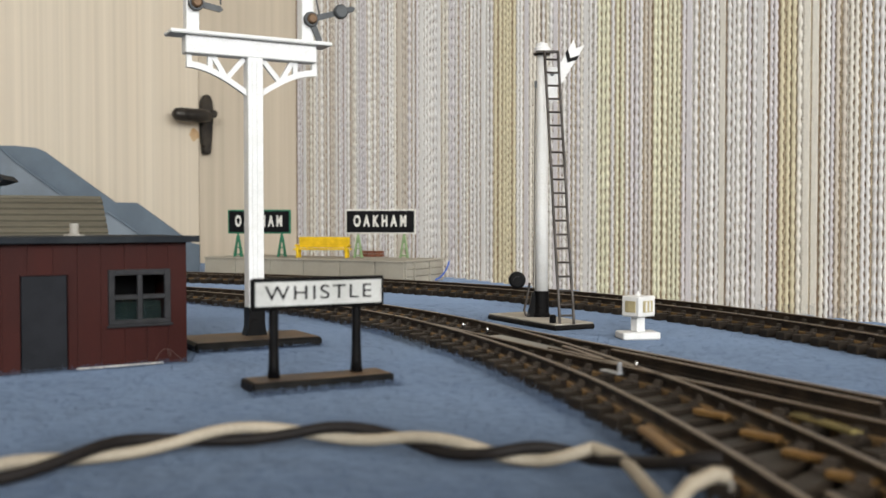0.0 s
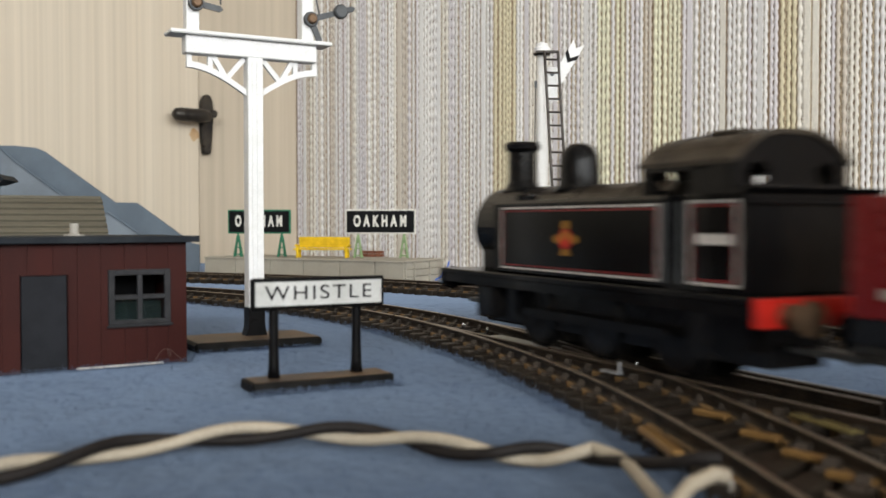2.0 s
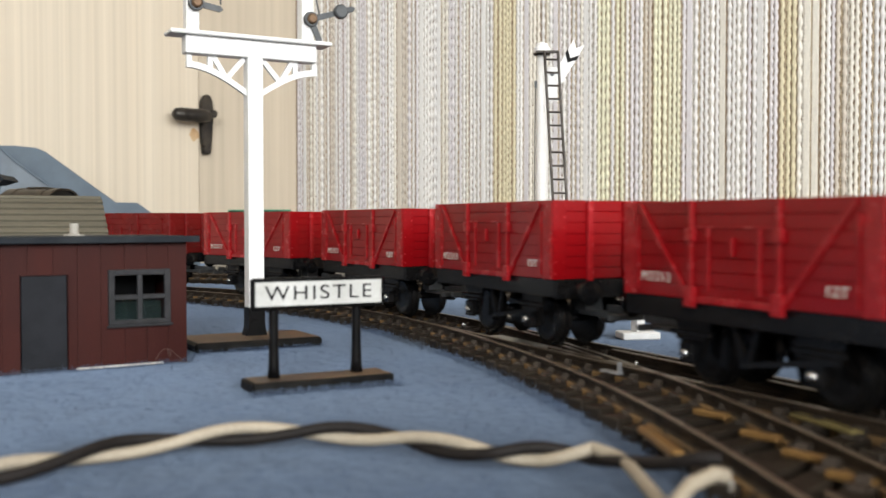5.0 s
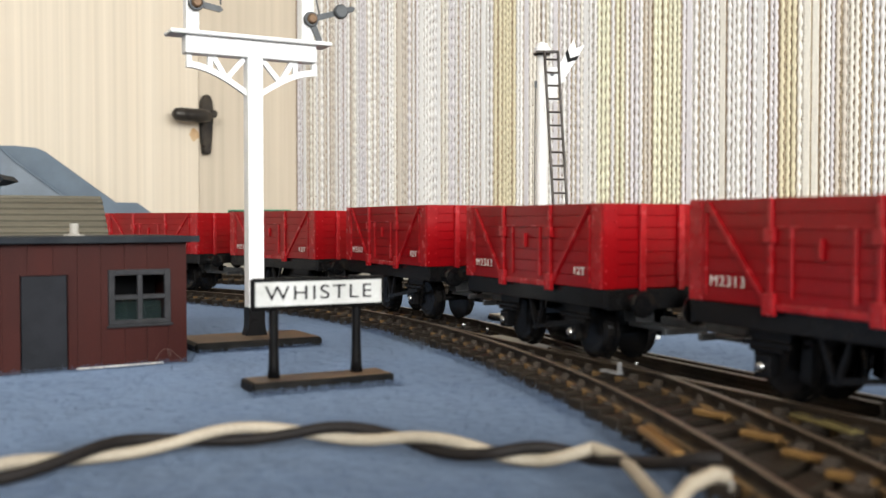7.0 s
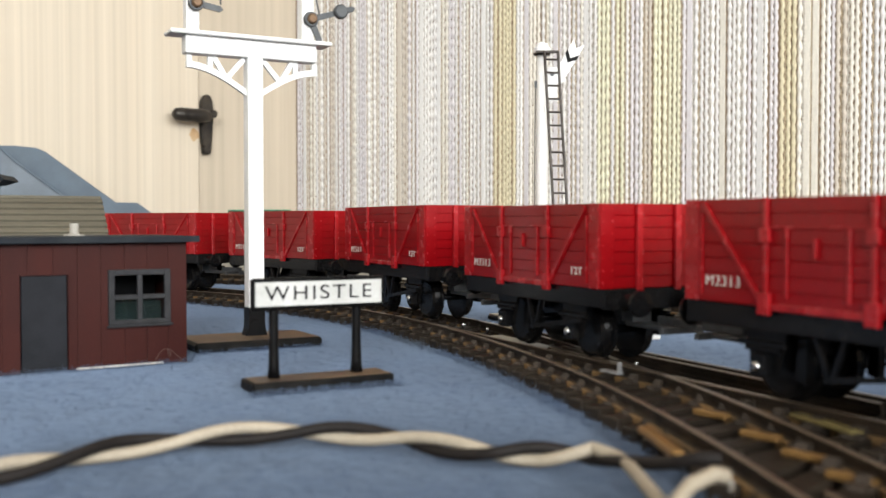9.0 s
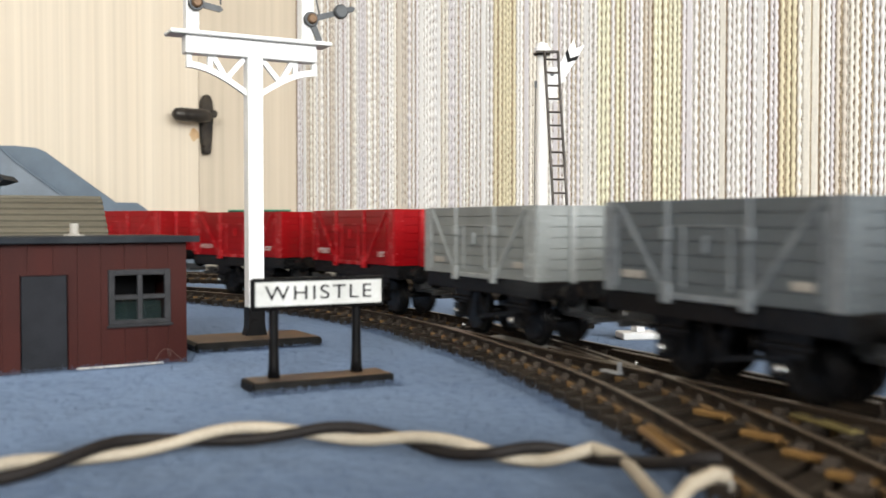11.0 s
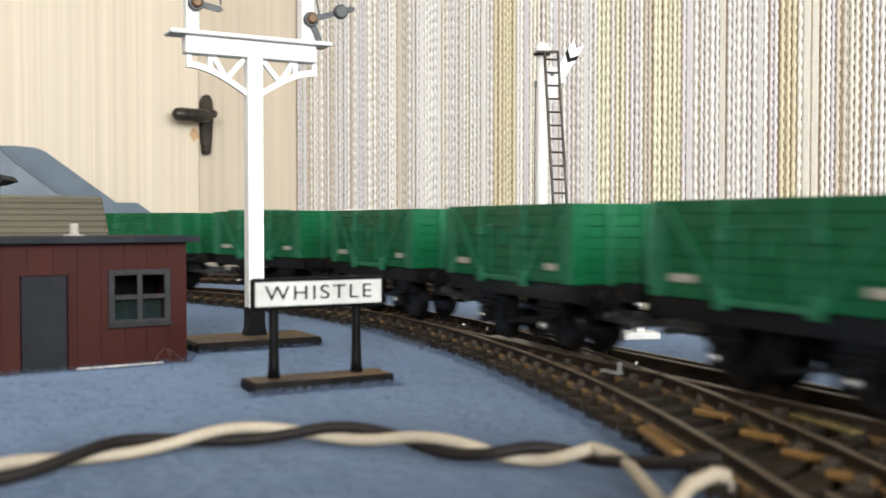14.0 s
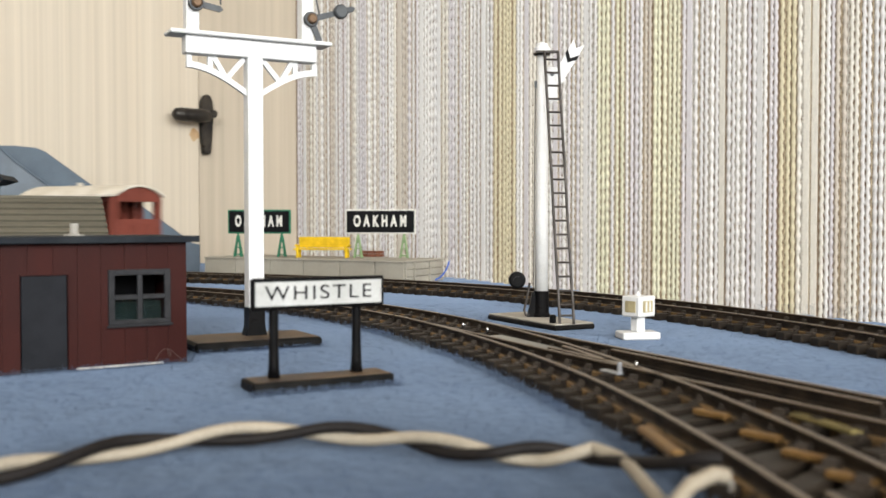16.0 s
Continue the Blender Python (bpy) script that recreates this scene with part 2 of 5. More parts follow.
M_STEEL = mat("bright_steel", (0.62, 0.62, 0.62), 0.22, 1.0, scale=400, bump=0.05)
# orange-tan of light along the rails, painted on added strips
M_LIT_STRIP = mat("lit_tan_strip", (0.33, 0.19, 0.065), 0.42, 0.4, c2=(0.16, 0.09, 0.035), scale=200, amount=1.2, fine=3000)
M_BLACK = mat("black_paint", (0.004, 0.004, 0.0045), 0.3, c2=(0.008, 0.0075, 0.0075), scale=250, fine=2500, bump=0.08, spec=0.1)
M_CHASSIS = mat("black_chassis_plastic", (0.0045, 0.0048, 0.0056), 0.2, c2=(0.0095, 0.0085, 0.008), scale=250, fine=2500, bump=0.08, spec=0.22)
M_LOCO = mat("satin_black_loco", (0.003, 0.003, 0.0034), 0.18, c2=(0.0055, 0.0052, 0.0052), scale=200, fine=1800, bump=0.04, spec=0.15)
M_LOCO_TOP = mat("dusty_black_boiler", (0.018, 0.014, 0.010), 0.32, c2=(0.034, 0.025, 0.016), scale=250, fine=2500, spec=0.25)
M_RED = mat("red_wagon_plastic", (0.265, 0.0028, 0.0055), 0.2, spec=0.28, c2=(0.20, 0.0022, 0.0045), scale=90, amount=1.3, fine=2200, bump=0.06)
M_BROWNRED = mat("brown_red_wagon_plastic", (0.165, 0.006, 0.006), 0.25, spec=0.25, c2=(0.12, 0.005, 0.005), scale=90, amount=1.3, fine=2200, bump=0.06)
M_GREY = mat("grey_wagon_plastic", (0.108, 0.122, 0.132), 0.34, c2=(0.083, 0.096, 0.104), spec=0.22, scale=110, amount=1.2, fine=2200, bump=0.06)
M_PALE = mat("pale_grey_wagon_plastic", (0.23, 0.245, 0.24), 0.45, c2=(0.195, 0.207, 0.203), scale=150, fine=2200, bump=0.07)
M_GREEN = mat("green_wagon_plastic", (0.006, 0.108, 0.043), 0.24, c2=(0.0045, 0.080, 0.031), spec=0.2, scale=110, amount=1.2, fine=2200, bump=0.06)
M_OLIVE = mat("dark_green_wagon_plastic", (0.013, 0.054, 0.016), 0.26, c2=(0.010, 0.040, 0.012), spec=0.18, scale=110, amount=1.2, fine=2200, bump=0.06)
# paler red: rubbed edges plus gloss highlights put into the colour
M_RED_STRAP = mat("rubbed_glossed_red_plastic", (0.36, 0.010, 0.014), 0.24, c2=(0.27, 0.005, 0.008), spec=0.4, scale=300, fine=2200, bump=0.05)
M_GREY_WORN = mat("rubbed_grey_plastic", (0.20, 0.22, 0.235), 0.4, c2=(0.15, 0.165, 0.18), scale=300, fine=2200, bump=0.05)
M_PALE_WORN = mat("rubbed_pale_grey_plastic", (0.32, 0.335, 0.33), 0.4, c2=(0.26, 0.275, 0.27), scale=300, fine=2200, bump=0.05)
M_GREEN_WORN = mat("rubbed_green_plastic", (0.022, 0.15, 0.08), 0.35, c2=(0.011, 0.11, 0.053), scale=300, fine=2200, bump=0.05)
M_OLIVE_WORN = mat("rubbed_olive_plastic", (0.024, 0.090, 0.040), 0.3, c2=(0.016, 0.062, 0.024), scale=300, fine=2200, bump=0.05)
M_REDBEAM = mat("bright_red_paint", (0.62, 0.025, 0.016), 0.35, scale=300, bump=0.05)
M_VAN = mat("bauxite_brown_plastic", (0.225, 0.060, 0.042), 0.42, c2=(0.19, 0.049, 0.034), scale=150, fine=2200, bump=0.07)
M_VANROOF = mat("off_white_roof", (0.74, 0.69, 0.60), 0.5, c2=(0.62, 0.56, 0.46), scale=90, fine=1500, bump=0.1)
M_WHITE = mat("white_paint", (0.80, 0.80, 0.80), 0.38, c2=(0.74, 0.74, 0.73), scale=220, fine=2500, bump=0.08)
M_CHIPPED = mat("chipped_white_paint", (0.82, 0.815, 0.80), 0.42, c2=(0.76, 0.75, 0.725), scale=150, fine=2500, wear=(0.30, 0.29, 0.28), wear_at=0.71)
M_SIGNFACE = mat("aged_white_sign_face", (0.56, 0.56, 0.545), 0.5, c2=(0.46, 0.46, 0.44), scale=200, fine=2500, wear=(0.4, 0.4, 0.39), wear_at=0.7)
M_LETTER = mat("white_lettering", (0.82, 0.80, 0.74), 0.5, scale=600, bump=0.0)
M_LETTER_DULL = mat("dull_white_lettering", (0.40, 0.37, 0.33), 0.5, scale=600, bump=0.0)
M_INK = mat("black_lettering", (0.006, 0.006, 0.007), 0.5, scale=600, bump=0.0, spec=0.1)
M_WORNPALE = mat("dusty_pale_paint", (0.40, 0.38, 0.34), 0.6, c2=(0.30, 0.28, 0.25), scale=200, fine=2000)
M_HUT = mat("maroon_hut_paint", (0.047, 0.0105, 0.0082), 0.5, spec=0.12, c2=(0.030, 0.0075, 0.0062), scale=160, amount=1.3, fine=2500, rand=0.06, bump=0.15, stretch=(1, 1, 0.3), wear=(0.16, 0.08, 0.06), wear_at=0.74)
M_SLATE = mat("dark_grey_paint", (0.017, 0.018, 0.022), 0.5, c2=(0.012, 0.013, 0.016), scale=170, fine=2500, wear=(0.22, 0.16, 0.12), wear_at=0.76, spec=0.1)
M_FRAME = mat("grey_window_paint", (0.037, 0.037, 0.040), 0.5, c2=(0.026, 0.026, 0.028), scale=300, fine=2500, wear=(0.24, 0.17, 0.13), wear_at=0.7, spec=0.1)
M_ROOF = mat("blue_black_roof_felt", (0.014, 0.017, 0.022), 0.6, c2=(0.022, 0.026, 0.031), scale=180, fine=2500, spec=0.1)
M_KHAKI = mat("khaki_corrugated_roof", (0.155, 0.140, 0.105), 0.7, c2=(0.115, 0.105, 0.080), scale=110, amount=1.4, fine=1500, stretch=(0.15, 1, 1))
M_STEPS = mat("blue_grey_bridge_plastic", (0.20, 0.235, 0.275), 0.5, c2=(0.17, 0.20, 0.235), scale=60, fine=1500)
M_STEPS_DARK = mat("slate_blue_bridge_plastic", (0.13, 0.165, 0.205), 0.5, c2=(0.11, 0.14, 0.175), scale=60, fine=1500)
M_CONCRETE = mat("stone_grey_platform", (0.42, 0.39, 0.325), 0.75, c2=(0.32, 0.295, 0.245), scale=60, amount=1.4, fine=1200, rand=0.06)
M_YELLOW = mat("yellow_bench_plastic", (0.80, 0.52, 0.015), 0.4, scale=200, bump=0.05)
M_SIGNGREEN = mat("green_sign_leg", (0.03, 0.18, 0.10), 0.45, scale=300, bump=0.05)
M_PALEGREEN = mat("pale_green_sign_leg", (0.28, 0.40, 0.20), 0.45, scale=300, bump=0.05)
M_BRICK = mat("brown_brick", (0.22, 0.085, 0.05), 0.8, scale=300)
M_TAN = mat("brown_worn_top", (0.13, 0.085, 0.05), 0.5, c2=(0.05, 0.035, 0.025), scale=120, fine=1500, wear=(0.05, 0.04, 0.035), wear_at=0.62)
M_DARKBASE = mat("worn_black_base", (0.006, 0.006, 0.006), 0.5, c2=(0.013, 0.012, 0.011), scale=200, fine=2000, wear=(0.42, 0.38, 0.32), wear_at=0.68, spec=0.1)
# worn grey, painted paler to make up for weak light from above
M_WORNGREY_LIT = mat("worn_grey_top_paled_as_lit", (0.60, 0.56, 0.49), 0.65, c2=(0.30, 0.275, 0.235), scale=110, amount=1.2, fine=1500)
M_DIM = mat("dim_green_grey_card", (0.06, 0.072, 0.07), 0.7, c2=(0.03, 0.037, 0.036), scale=300, stretch=(1, 1, 0.1), spec=0.05)
M_BRONZE = mat("bronze_rivet", (0.16, 0.10, 0.06), 0.45, 0.5, scale=400)
M_GUN = mat("gunmetal", (0.09, 0.095, 0.10), 0.45, 0.3, scale=400)
M_LADDER = mat("dull_brown_metal", (0.045, 0.038, 0.033), 0.45, 0.3, c2=(0.085, 0.075, 0.068), scale=200, bump=0.1)
M_BLUECLOTH = mat("bright_blue_wool", (0.08, 0.17, 0.62), 0.9, scale=300, fine=2500, bump=0.5)
M_FLEX_WHITE = mat("cream_flex", (0.42, 0.365, 0.285), 0.45, c2=(0.31, 0.265, 0.20), scale=90, amount=1.3, fine=1500, bump=0.05)
M_FLEX_BLACK = mat("black_flex", (0.020, 0.017, 0.016), 0.45, scale=200, bump=0.05, spec=0.1)
M_RUST = mat("rust_stained_paint", (0.56, 0.42, 0.26), 0.45, c2=(0.36, 0.17, 0.05), scale=120, amount=1.3, fine=500)
M_HANDLE = mat("blackened_handle_metal", (0.03, 0.027, 0.025), 0.3, 0.5, c2=(0.07, 0.06, 0.05), scale=90, bump=0.1)
M_LINING = mat("white_lining", (0.66, 0.62, 0.58), 0.5, scale=500, bump=0.0)
M_LININGRED = mat("red_lining", (0.35, 0.03, 0.03), 0.5, scale=500, bump=0.0)
M_PANELPALE = mat("pale_indicator_panel", (0.52, 0.44, 0.25), 0.5, scale=400, bump=0.05)
M_GOLD = mat("dull_gold_print", (0.40, 0.19, 0.025), 0.5, scale=400, bump=0.0)


def glass(name, tint):
    m = bpy.data.materials.new(name)
    m.use_nodes = True
    b = m.node_tree.nodes["Principled BSDF"]
    b.inputs["Base Color"].default_value = (*tint, 1)
    b.inputs["Roughness"].default_value = 0.08
    b.inputs["Transmission Weight"].default_value = 1.0
    b.inputs["IOR"].default_value = 1.3
    return m


M_GLASS = glass("clear_plastic_glazing", (0.6, 0.68, 0.68))


IDENT = Matrix.Identity(4)


# ---------------------------------------------------------------- room, board and cloth
def slab(name, boxes, material, label, category, m=ROOM):
    bm = bmesh.new()
    for b in boxes:
        bx(*b, bm=bm)
    ob = to_object(name, bm, material)
    ob.matrix_basis = m
    return tagged(ob, label, category, kind="structure")


RA, RB, FZ, TZ = ROOM_A / MM, ROOM_B / MM, FLOOR_Z / MM, TOP_Z / MM
slab("floor", [(-900, RA + 100, -RB - 100, 100, FZ - 50, FZ)], M_CARPET, "brown carpeted room floor under the layout", "floor")
slab("ceiling", [(-900, RA + 100, -RB - 100, 100, TZ, TZ + 50)], M_CEIL, "plain white painted room ceiling", "ceiling")
wall_papered = slab("wall_east", [(-100, RA + 100, 0, 100, FZ, TZ)], M_PAPER, "wall papered with vertical cream and yellow cords", "wall")
slab("wall_north", [(-100, 0, -RB - 300, 0, FZ, TZ)], M_CREAM, "cream painted wall beside the door", "wall", NORTH)
wb0, wb1, wz0, wz1 = (WIN[k] / MM for k in ("b0", "b1", "z0", "z1"))
wa0, wa1 = WIN2["a0"] / MM, WIN2["a1"] / MM
slab("wall_south", [(RA, RA + 100, -RB, 0, FZ, wz0), (RA, RA + 100, -RB, 0, wz1, TZ), (RA, RA + 100, -wb0, 0, wz0, wz1), (RA, RA + 100, -RB, -wb1, wz0, wz1)],
     M_WALL, "plain plastered wall with a wide window opening", "wall")
slab("wall_west", [(-900, RA + 100, -RB - 100, -RB, FZ, wz0), (-900, RA + 100, -RB - 100, -RB, wz1, TZ), (-900, wa0, -RB - 100, -RB, wz0, wz1), (wa1, RA + 100, -RB - 100, -RB, wz0, wz1)],
     M_WALL, "plain plastered side wall with a window opening", "wall")


def window(name, boxes, glass_box, sill_box):
    win = tagged(new(name), "white framed window letting in grey daylight", "window", kind="structure")
    win.matrix_basis = ROOM
    fr = bmesh.new()
    for b in boxes:
        bx(*b, bm=fr)
    part("window_frame", fr, M_WHITE, win)
    part("pane", bx(*glass_box), M_GLASS, win).visible_shadow = False
    part("window_sill", bx(*sill_box, 4), M_WHITE, win)


window("window_1", ((RA + 20, RA + 70, -wb1, -wb1 + 50, wz0, wz1), (RA + 20, RA + 70, -wb0 - 50, -wb0, wz0, wz1), (RA + 20, RA + 70, -wb1 + 50, -wb0 - 50, wz0, wz0 + 50), (RA + 20, RA + 70, -wb1 + 50, -wb0 - 50, wz1 - 50, wz1)),
       (RA + 42, RA + 46, -wb1 + 50, -wb0 - 50, wz0 + 50, wz1 - 50), (RA - 60, RA - 1, -wb1 - 40, -wb0 + 40, wz0 - 30, wz0 - 2))
window("window_2", ((wa0, wa0 + 50, -RB - 70, -RB - 20, wz0, wz1), (wa1 - 50, wa1, -RB - 70, -RB - 20, wz0, wz1), (wa0 + 50, wa1 - 50, -RB - 70, -RB - 20, wz0, wz0 + 50), (wa0 + 50, wa1 - 50, -RB - 70, -RB - 20, wz1 - 50, wz1)),
       (wa0 + 50, wa1 - 50, -RB - 46, -RB - 42, wz0 + 50, wz1 - 50), (wa0 - 40, wa1 + 40, -RB + 1, -RB + 60, wz0 - 30, wz0 - 2))

# painted door with its lever latch
door = tagged(new("door_1"), "cream gloss painted door with brush streaks, shut", "door", kind="structure")
door.matrix_basis = NORTH
part("door_leaf", bx(0.5, 5, -860, -104, FZ + 5, 1250, 1.2), M_DOOR, door)
part("rust_stain", plate([(-109 + 4.5 * math.cos(k / 14 * math.tau) * (1 + 0.25 * math.sin(3 * k)), 112 + 5.5 * math.sin(k / 14 * math.tau) * (1 + 0.2 * math.sin(2 * k))) for k in range(14)], 5.02, 5.12, "YZ"), M_RUST, door, "brown rust bloom under the latch")
latch = bmesh.new()
plate([(-3.2, 90), (3.6, 90), (5.0, 104), (6.2, 120), (5.5, 134), (3.0, 139), (-1.5, 139), (-4.5, 134), (-5.0, 120), (-4.4, 104)], 0, 6, "YZ", latch)
bmesh.ops.scale(latch, vec=(1, 1.05, 1.08), verts=latch.verts)
bmesh.ops.translate(latch, vec=(0.4, -97, -2.0), verts=latch.verts)
bmesh.ops.bevel(latch, geom=[e for e in latch.edges], offset=0.9, segments=2, affect="EDGES")
part("latch_plate", latch, M_HANDLE, door, "blackened latch plate", smooth=True)
lev = lathe([(2.0, 0), (4.6, 3), (5.4, 10), (5.2, 22), (5.6, 32), (4.2, 40), (1.5, 43)], 16, axis="Y")
bmesh.ops.scale(lev, vec=(1.0, 0.86, 1.1), verts=lev.verts)
bmesh.ops.translate(lev, vec=(19, -136, 127.5), verts=lev.verts)
handle = part("latch_handle", lev, M_HANDLE, door, "dark rounded latch handle", smooth=True)
part("latch_spindle", rod((5, -97, 130), (19, -97, 130), 3.6, seg=14), M_HANDLE, handle, smooth=True)

# tall cords of the wallpaper, each a rounded strip on the paper
def cord_mesh(kind, material, height=455.0):
    """0: a flat band of fine ribs; 1, 2, 3: plump crimped cords; 4: a thin twisted strand."""
    rng = random.Random(kind * 7 + 1)
    bm = bmesh.new()
    step = {0: 6.0, 1: 0.9, 2: 0.9, 3: 0.9, 4: 0.8}[kind]
    n = int(height / step)
    rows_, wob = [], rng.uniform(0, 6)
    for i in range(n + 1):
        z = i * height / n - 2
        slow = 0.7 * math.sin(z * 0.045 + wob) + 0.4 * math.sin(z * 0.017)
        if kind == 0:
            w = 2.9
            prof = [(-w + 2 * w * k / 16, -0.5 - 0.7 * abs(math.sin(k * math.pi / 4))) for k in range(17)]
            prof[0], prof[-1] = (-w, 0.0), (w, 0.0)
            sway = 0.08 * math.sin(z * 0.1)
        else:
            beat = {1: 0.74, 2: 0.66, 3: 0.95, 4: 2.1}[kind] * z + slow
            sway = {1: 0.42, 2: 0.10, 3: 0.25, 4: 0.18}[kind] * math.sin(beat)
            rr = {1: 1.85 + 0.16 * math.sin(2 * beat), 2: 1.95 + 0.34 * math.sin(beat), 3: 1.55 + 0.22 * math.sin(beat + 0.8), 4: 0.62 + 0.16 * math.sin(beat)}[kind]
            deep = 0.8 + {1: 0.16 * math.cos(beat), 2: 0.22 * math.sin(beat), 3: 0.2 * math.sin(beat + 0.6), 4: 0.3 * math.sin(beat)}[kind]
            prof = [(rr * math.cos(a), -rr * deep * math.sin(a)) for a in (math.pi, 2.7, 2.3, 1.9, 1.5, 1.1, 0.7, 0.3, 0.0)]
        rows_.append([bm.verts.new((sway + x, y - 0.02, z)) for x, y in prof])
    for p, q in zip(rows_, rows_[1:]):
        for k in range(len(p) - 1):
            bm.faces.new((p[k], p[k + 1], q[k + 1], q[k]))
    bmesh.ops.scale(bm, vec=(0.74 * MM, 0.72 * MM, 0.88 * MM), verts=bm.verts)
    me = bpy.data.meshes.new("cord")
    bm.to_mesh(me)
    bm.free()
    me.materials.append(material)
    for p in me.polygons:
        p.use_smooth = True
    return me


def lay_cords():
    rng = random.Random(11)
    store = {}

    def lay(kind, mats, tone, a):
        if (kind, mats[tone].name) not in store:
            store[kind, mats[tone].name] = cord_mesh(kind, mats[tone])
        piece("cord", store[kind, mats[tone].name], wall_papered, pose(a * MM, 0, rng.uniform(-0.070, -0.060), 0, 0, 0))

    a, band, left = 1.8, 0, 0
    while a < 600:
        if left <= 0:
            band = rng.choice((0, 5, 0, 2, 5, 0, 2, 2, 1, 3))
            left = rng.choice((1, 2, 2, 3))
        left -= 1
        for lo, hi, tone_ in ((22, 52, 3), (224, 240, 6), (316, 348, 4), (368, 385, 4), (459, 477, 6)):
            if lo < a < hi:
                band = tone_
        tone = band if rng.random() < 0.66 else rng.choice((0, 1, 5))
        kind = rng.choice((0, 1, 1, 1, 1, 2, 2, 2, 3, 3)) if band not in (4, 6) else rng.choice((1, 2, 3))
        half = {0: 2.15, 1: 1.6, 2: 1.6, 3: 1.3}[kind]
        a += half
        lay(kind, CORD, tone, a)
        a += half
        if rng.random() < 0.42:
            a += 0.54
            lay(4, CORD_THIN, rng.choice((0, 0, 1, 1, 2)), a)
            a += 0.58
        else:
            a += rng.choice((0.05, 0.15, 0.3, 0.5))


# table board on legs, and the felt laid over it
EDGE = [(-131, 883), (-293, 798), (-1123, 76), (-704, -720), (545, -400)]
board = thing("layout_board", IDENT, "chipboard table top carrying the model railway", "table", kind="structure")
part("board_top", plate(EDGE, -22, -3.4, "XY"), M_BOARD, board)
for x, y in ((-160, 800), (-1000, 60), (-670, -620), (440, -360)):
    part("board_leg", bx(x - 25, x + 25, y - 25, y + 25, FZ, -22, 2), M_BOARD, board)


def on_board(x, y):
    return all((x1 - x0) * (y - y0) - (y1 - y0) * (x - x0) > -1 for (x0, y0), (x1, y1) in zip(EDGE, EDGE[1:] + EDGE[:1]))


bm = bmesh.new()
vs = {}


def felt_vert(i, j):
    if (i, j) not in vs:
        x, y = i * 7.0, j * 7.0
        vs[i, j] = bm.verts.new((x, y, -0.12 + 0.28 * noise.noise(Vector((x, y, 0)) * 0.03) + 0.12 * noise.noise(Vector((x, y, 5)) * 0.11)))
    return vs[i, j]


for i in range(-161, 79):
    for j in range(-103, 127):
        if on_board(i * 7.0 + 3.5, j * 7.0 + 3.5):
            bm.faces.new((felt_vert(i, j), felt_vert(i + 1, j), felt_vert(i + 1, j + 1), felt_vert(i, j + 1)))
felt = to_object("ground", bm, M_FELT, True)
tagged(felt, "fuzzy blue felt cloth covering the layout board", "felt cloth", kind="structure")


def fibres():
    """Loose hairs lying over the cloth, thicker where it meets feet, walls and track."""
    rng = random.Random(5)
    bm = bmesh.new()

    def hair(x, y, ln, up, w):
        h, bend = rng.uniform(0, math.tau), rng.uniform(-1.6, 1.6)
        p, vs = Vector((x, y, -0.12)), []
        for s in range(4):
            d = Vector((math.cos(h + bend * s / 3), math.sin(h + bend * s / 3), 0))
            side = Vector((-d.y, d.x, 0.3)) * w
            q = p + d * ln * s / 3 + Vector((0, 0, up * math.sin(s / 3 * 2.6)))
            vs.append((bm.verts.new(q - side), bm.verts.new(q + side)))
        for a, b in zip(vs, vs[1:]):
            bm.faces.new((a[0], a[1], b[1], b[0]))

    for k in range(42000):
        y = 95 + 330 * rng.random() ** 1.4
        hair(rng.uniform(-0.47, 0.47) * y, y, rng.uniform(0.8, 3.4), 0.1 + abs(rng.gauss(0, 0.32)), rng.uniform(0.014, 0.04))
    for k in range(2600):
        e = beside(branch if k % 3 else line, rng.uniform(70, 300) if k % 3 else rng.uniform(290, 520), rng.gauss(-17.2, 1.0))
        hair(e[0], e[1], rng.uniform(1.0, 3.0), rng.uniform(0.3, 1.7), rng.uniform(0.02, 0.045))
    for cx, cy, turn, x0, x1, y0, n in ((-26.5, 212.5, 28, -17, 16, -5.6, 700), (-64.9, 249.7, 33, -50, 1, -0.9, 420), (-54.5, 285.0, 28.5, -21, 17, -13.6, 400)):
        c_, s_ = math.cos(math.radians(turn)), math.sin(math.radians(turn))
        for k in range(n):
            lx, ly = rng.uniform(x0, x1), y0 - abs(rng.gauss(0, 0.9))
            hair(cx + lx * c_ - ly * s_, cy + lx * s_ + ly * c_, rng.uniform(0.8, 2.6), rng.uniform(0.3, 1.5), rng.uniform(0.02, 0.045))
    ob = to_object("felt_fuzz", bm, M_FUZZ)
    tagged(ob, "loose pale blue fibres standing on the felt", "fibres", kind="stuff")


fibres()

# ---------------------------------------------------------------- track
RAIL = [(-0.85, 2.3), (0.85, 2.3), (0.85, 2.7), (0.28, 2.95), (0.28, 4.05), (0.55, 4.3), (0.55, 4.85), (0.4, 5.0), (-0.4, 5.0), (-0.55, 4.85), (-0.55, 4.3), (-0.28, 4.05), (-0.28, 2.95), (-0.85, 2.7)]


def eased(off, u, spread, start):
    """Rails of the hand-laid turnout drift from true gauge towards its near end."""
    return off + spread * min(1.3, max(0.0, (start - u) / 100.0))


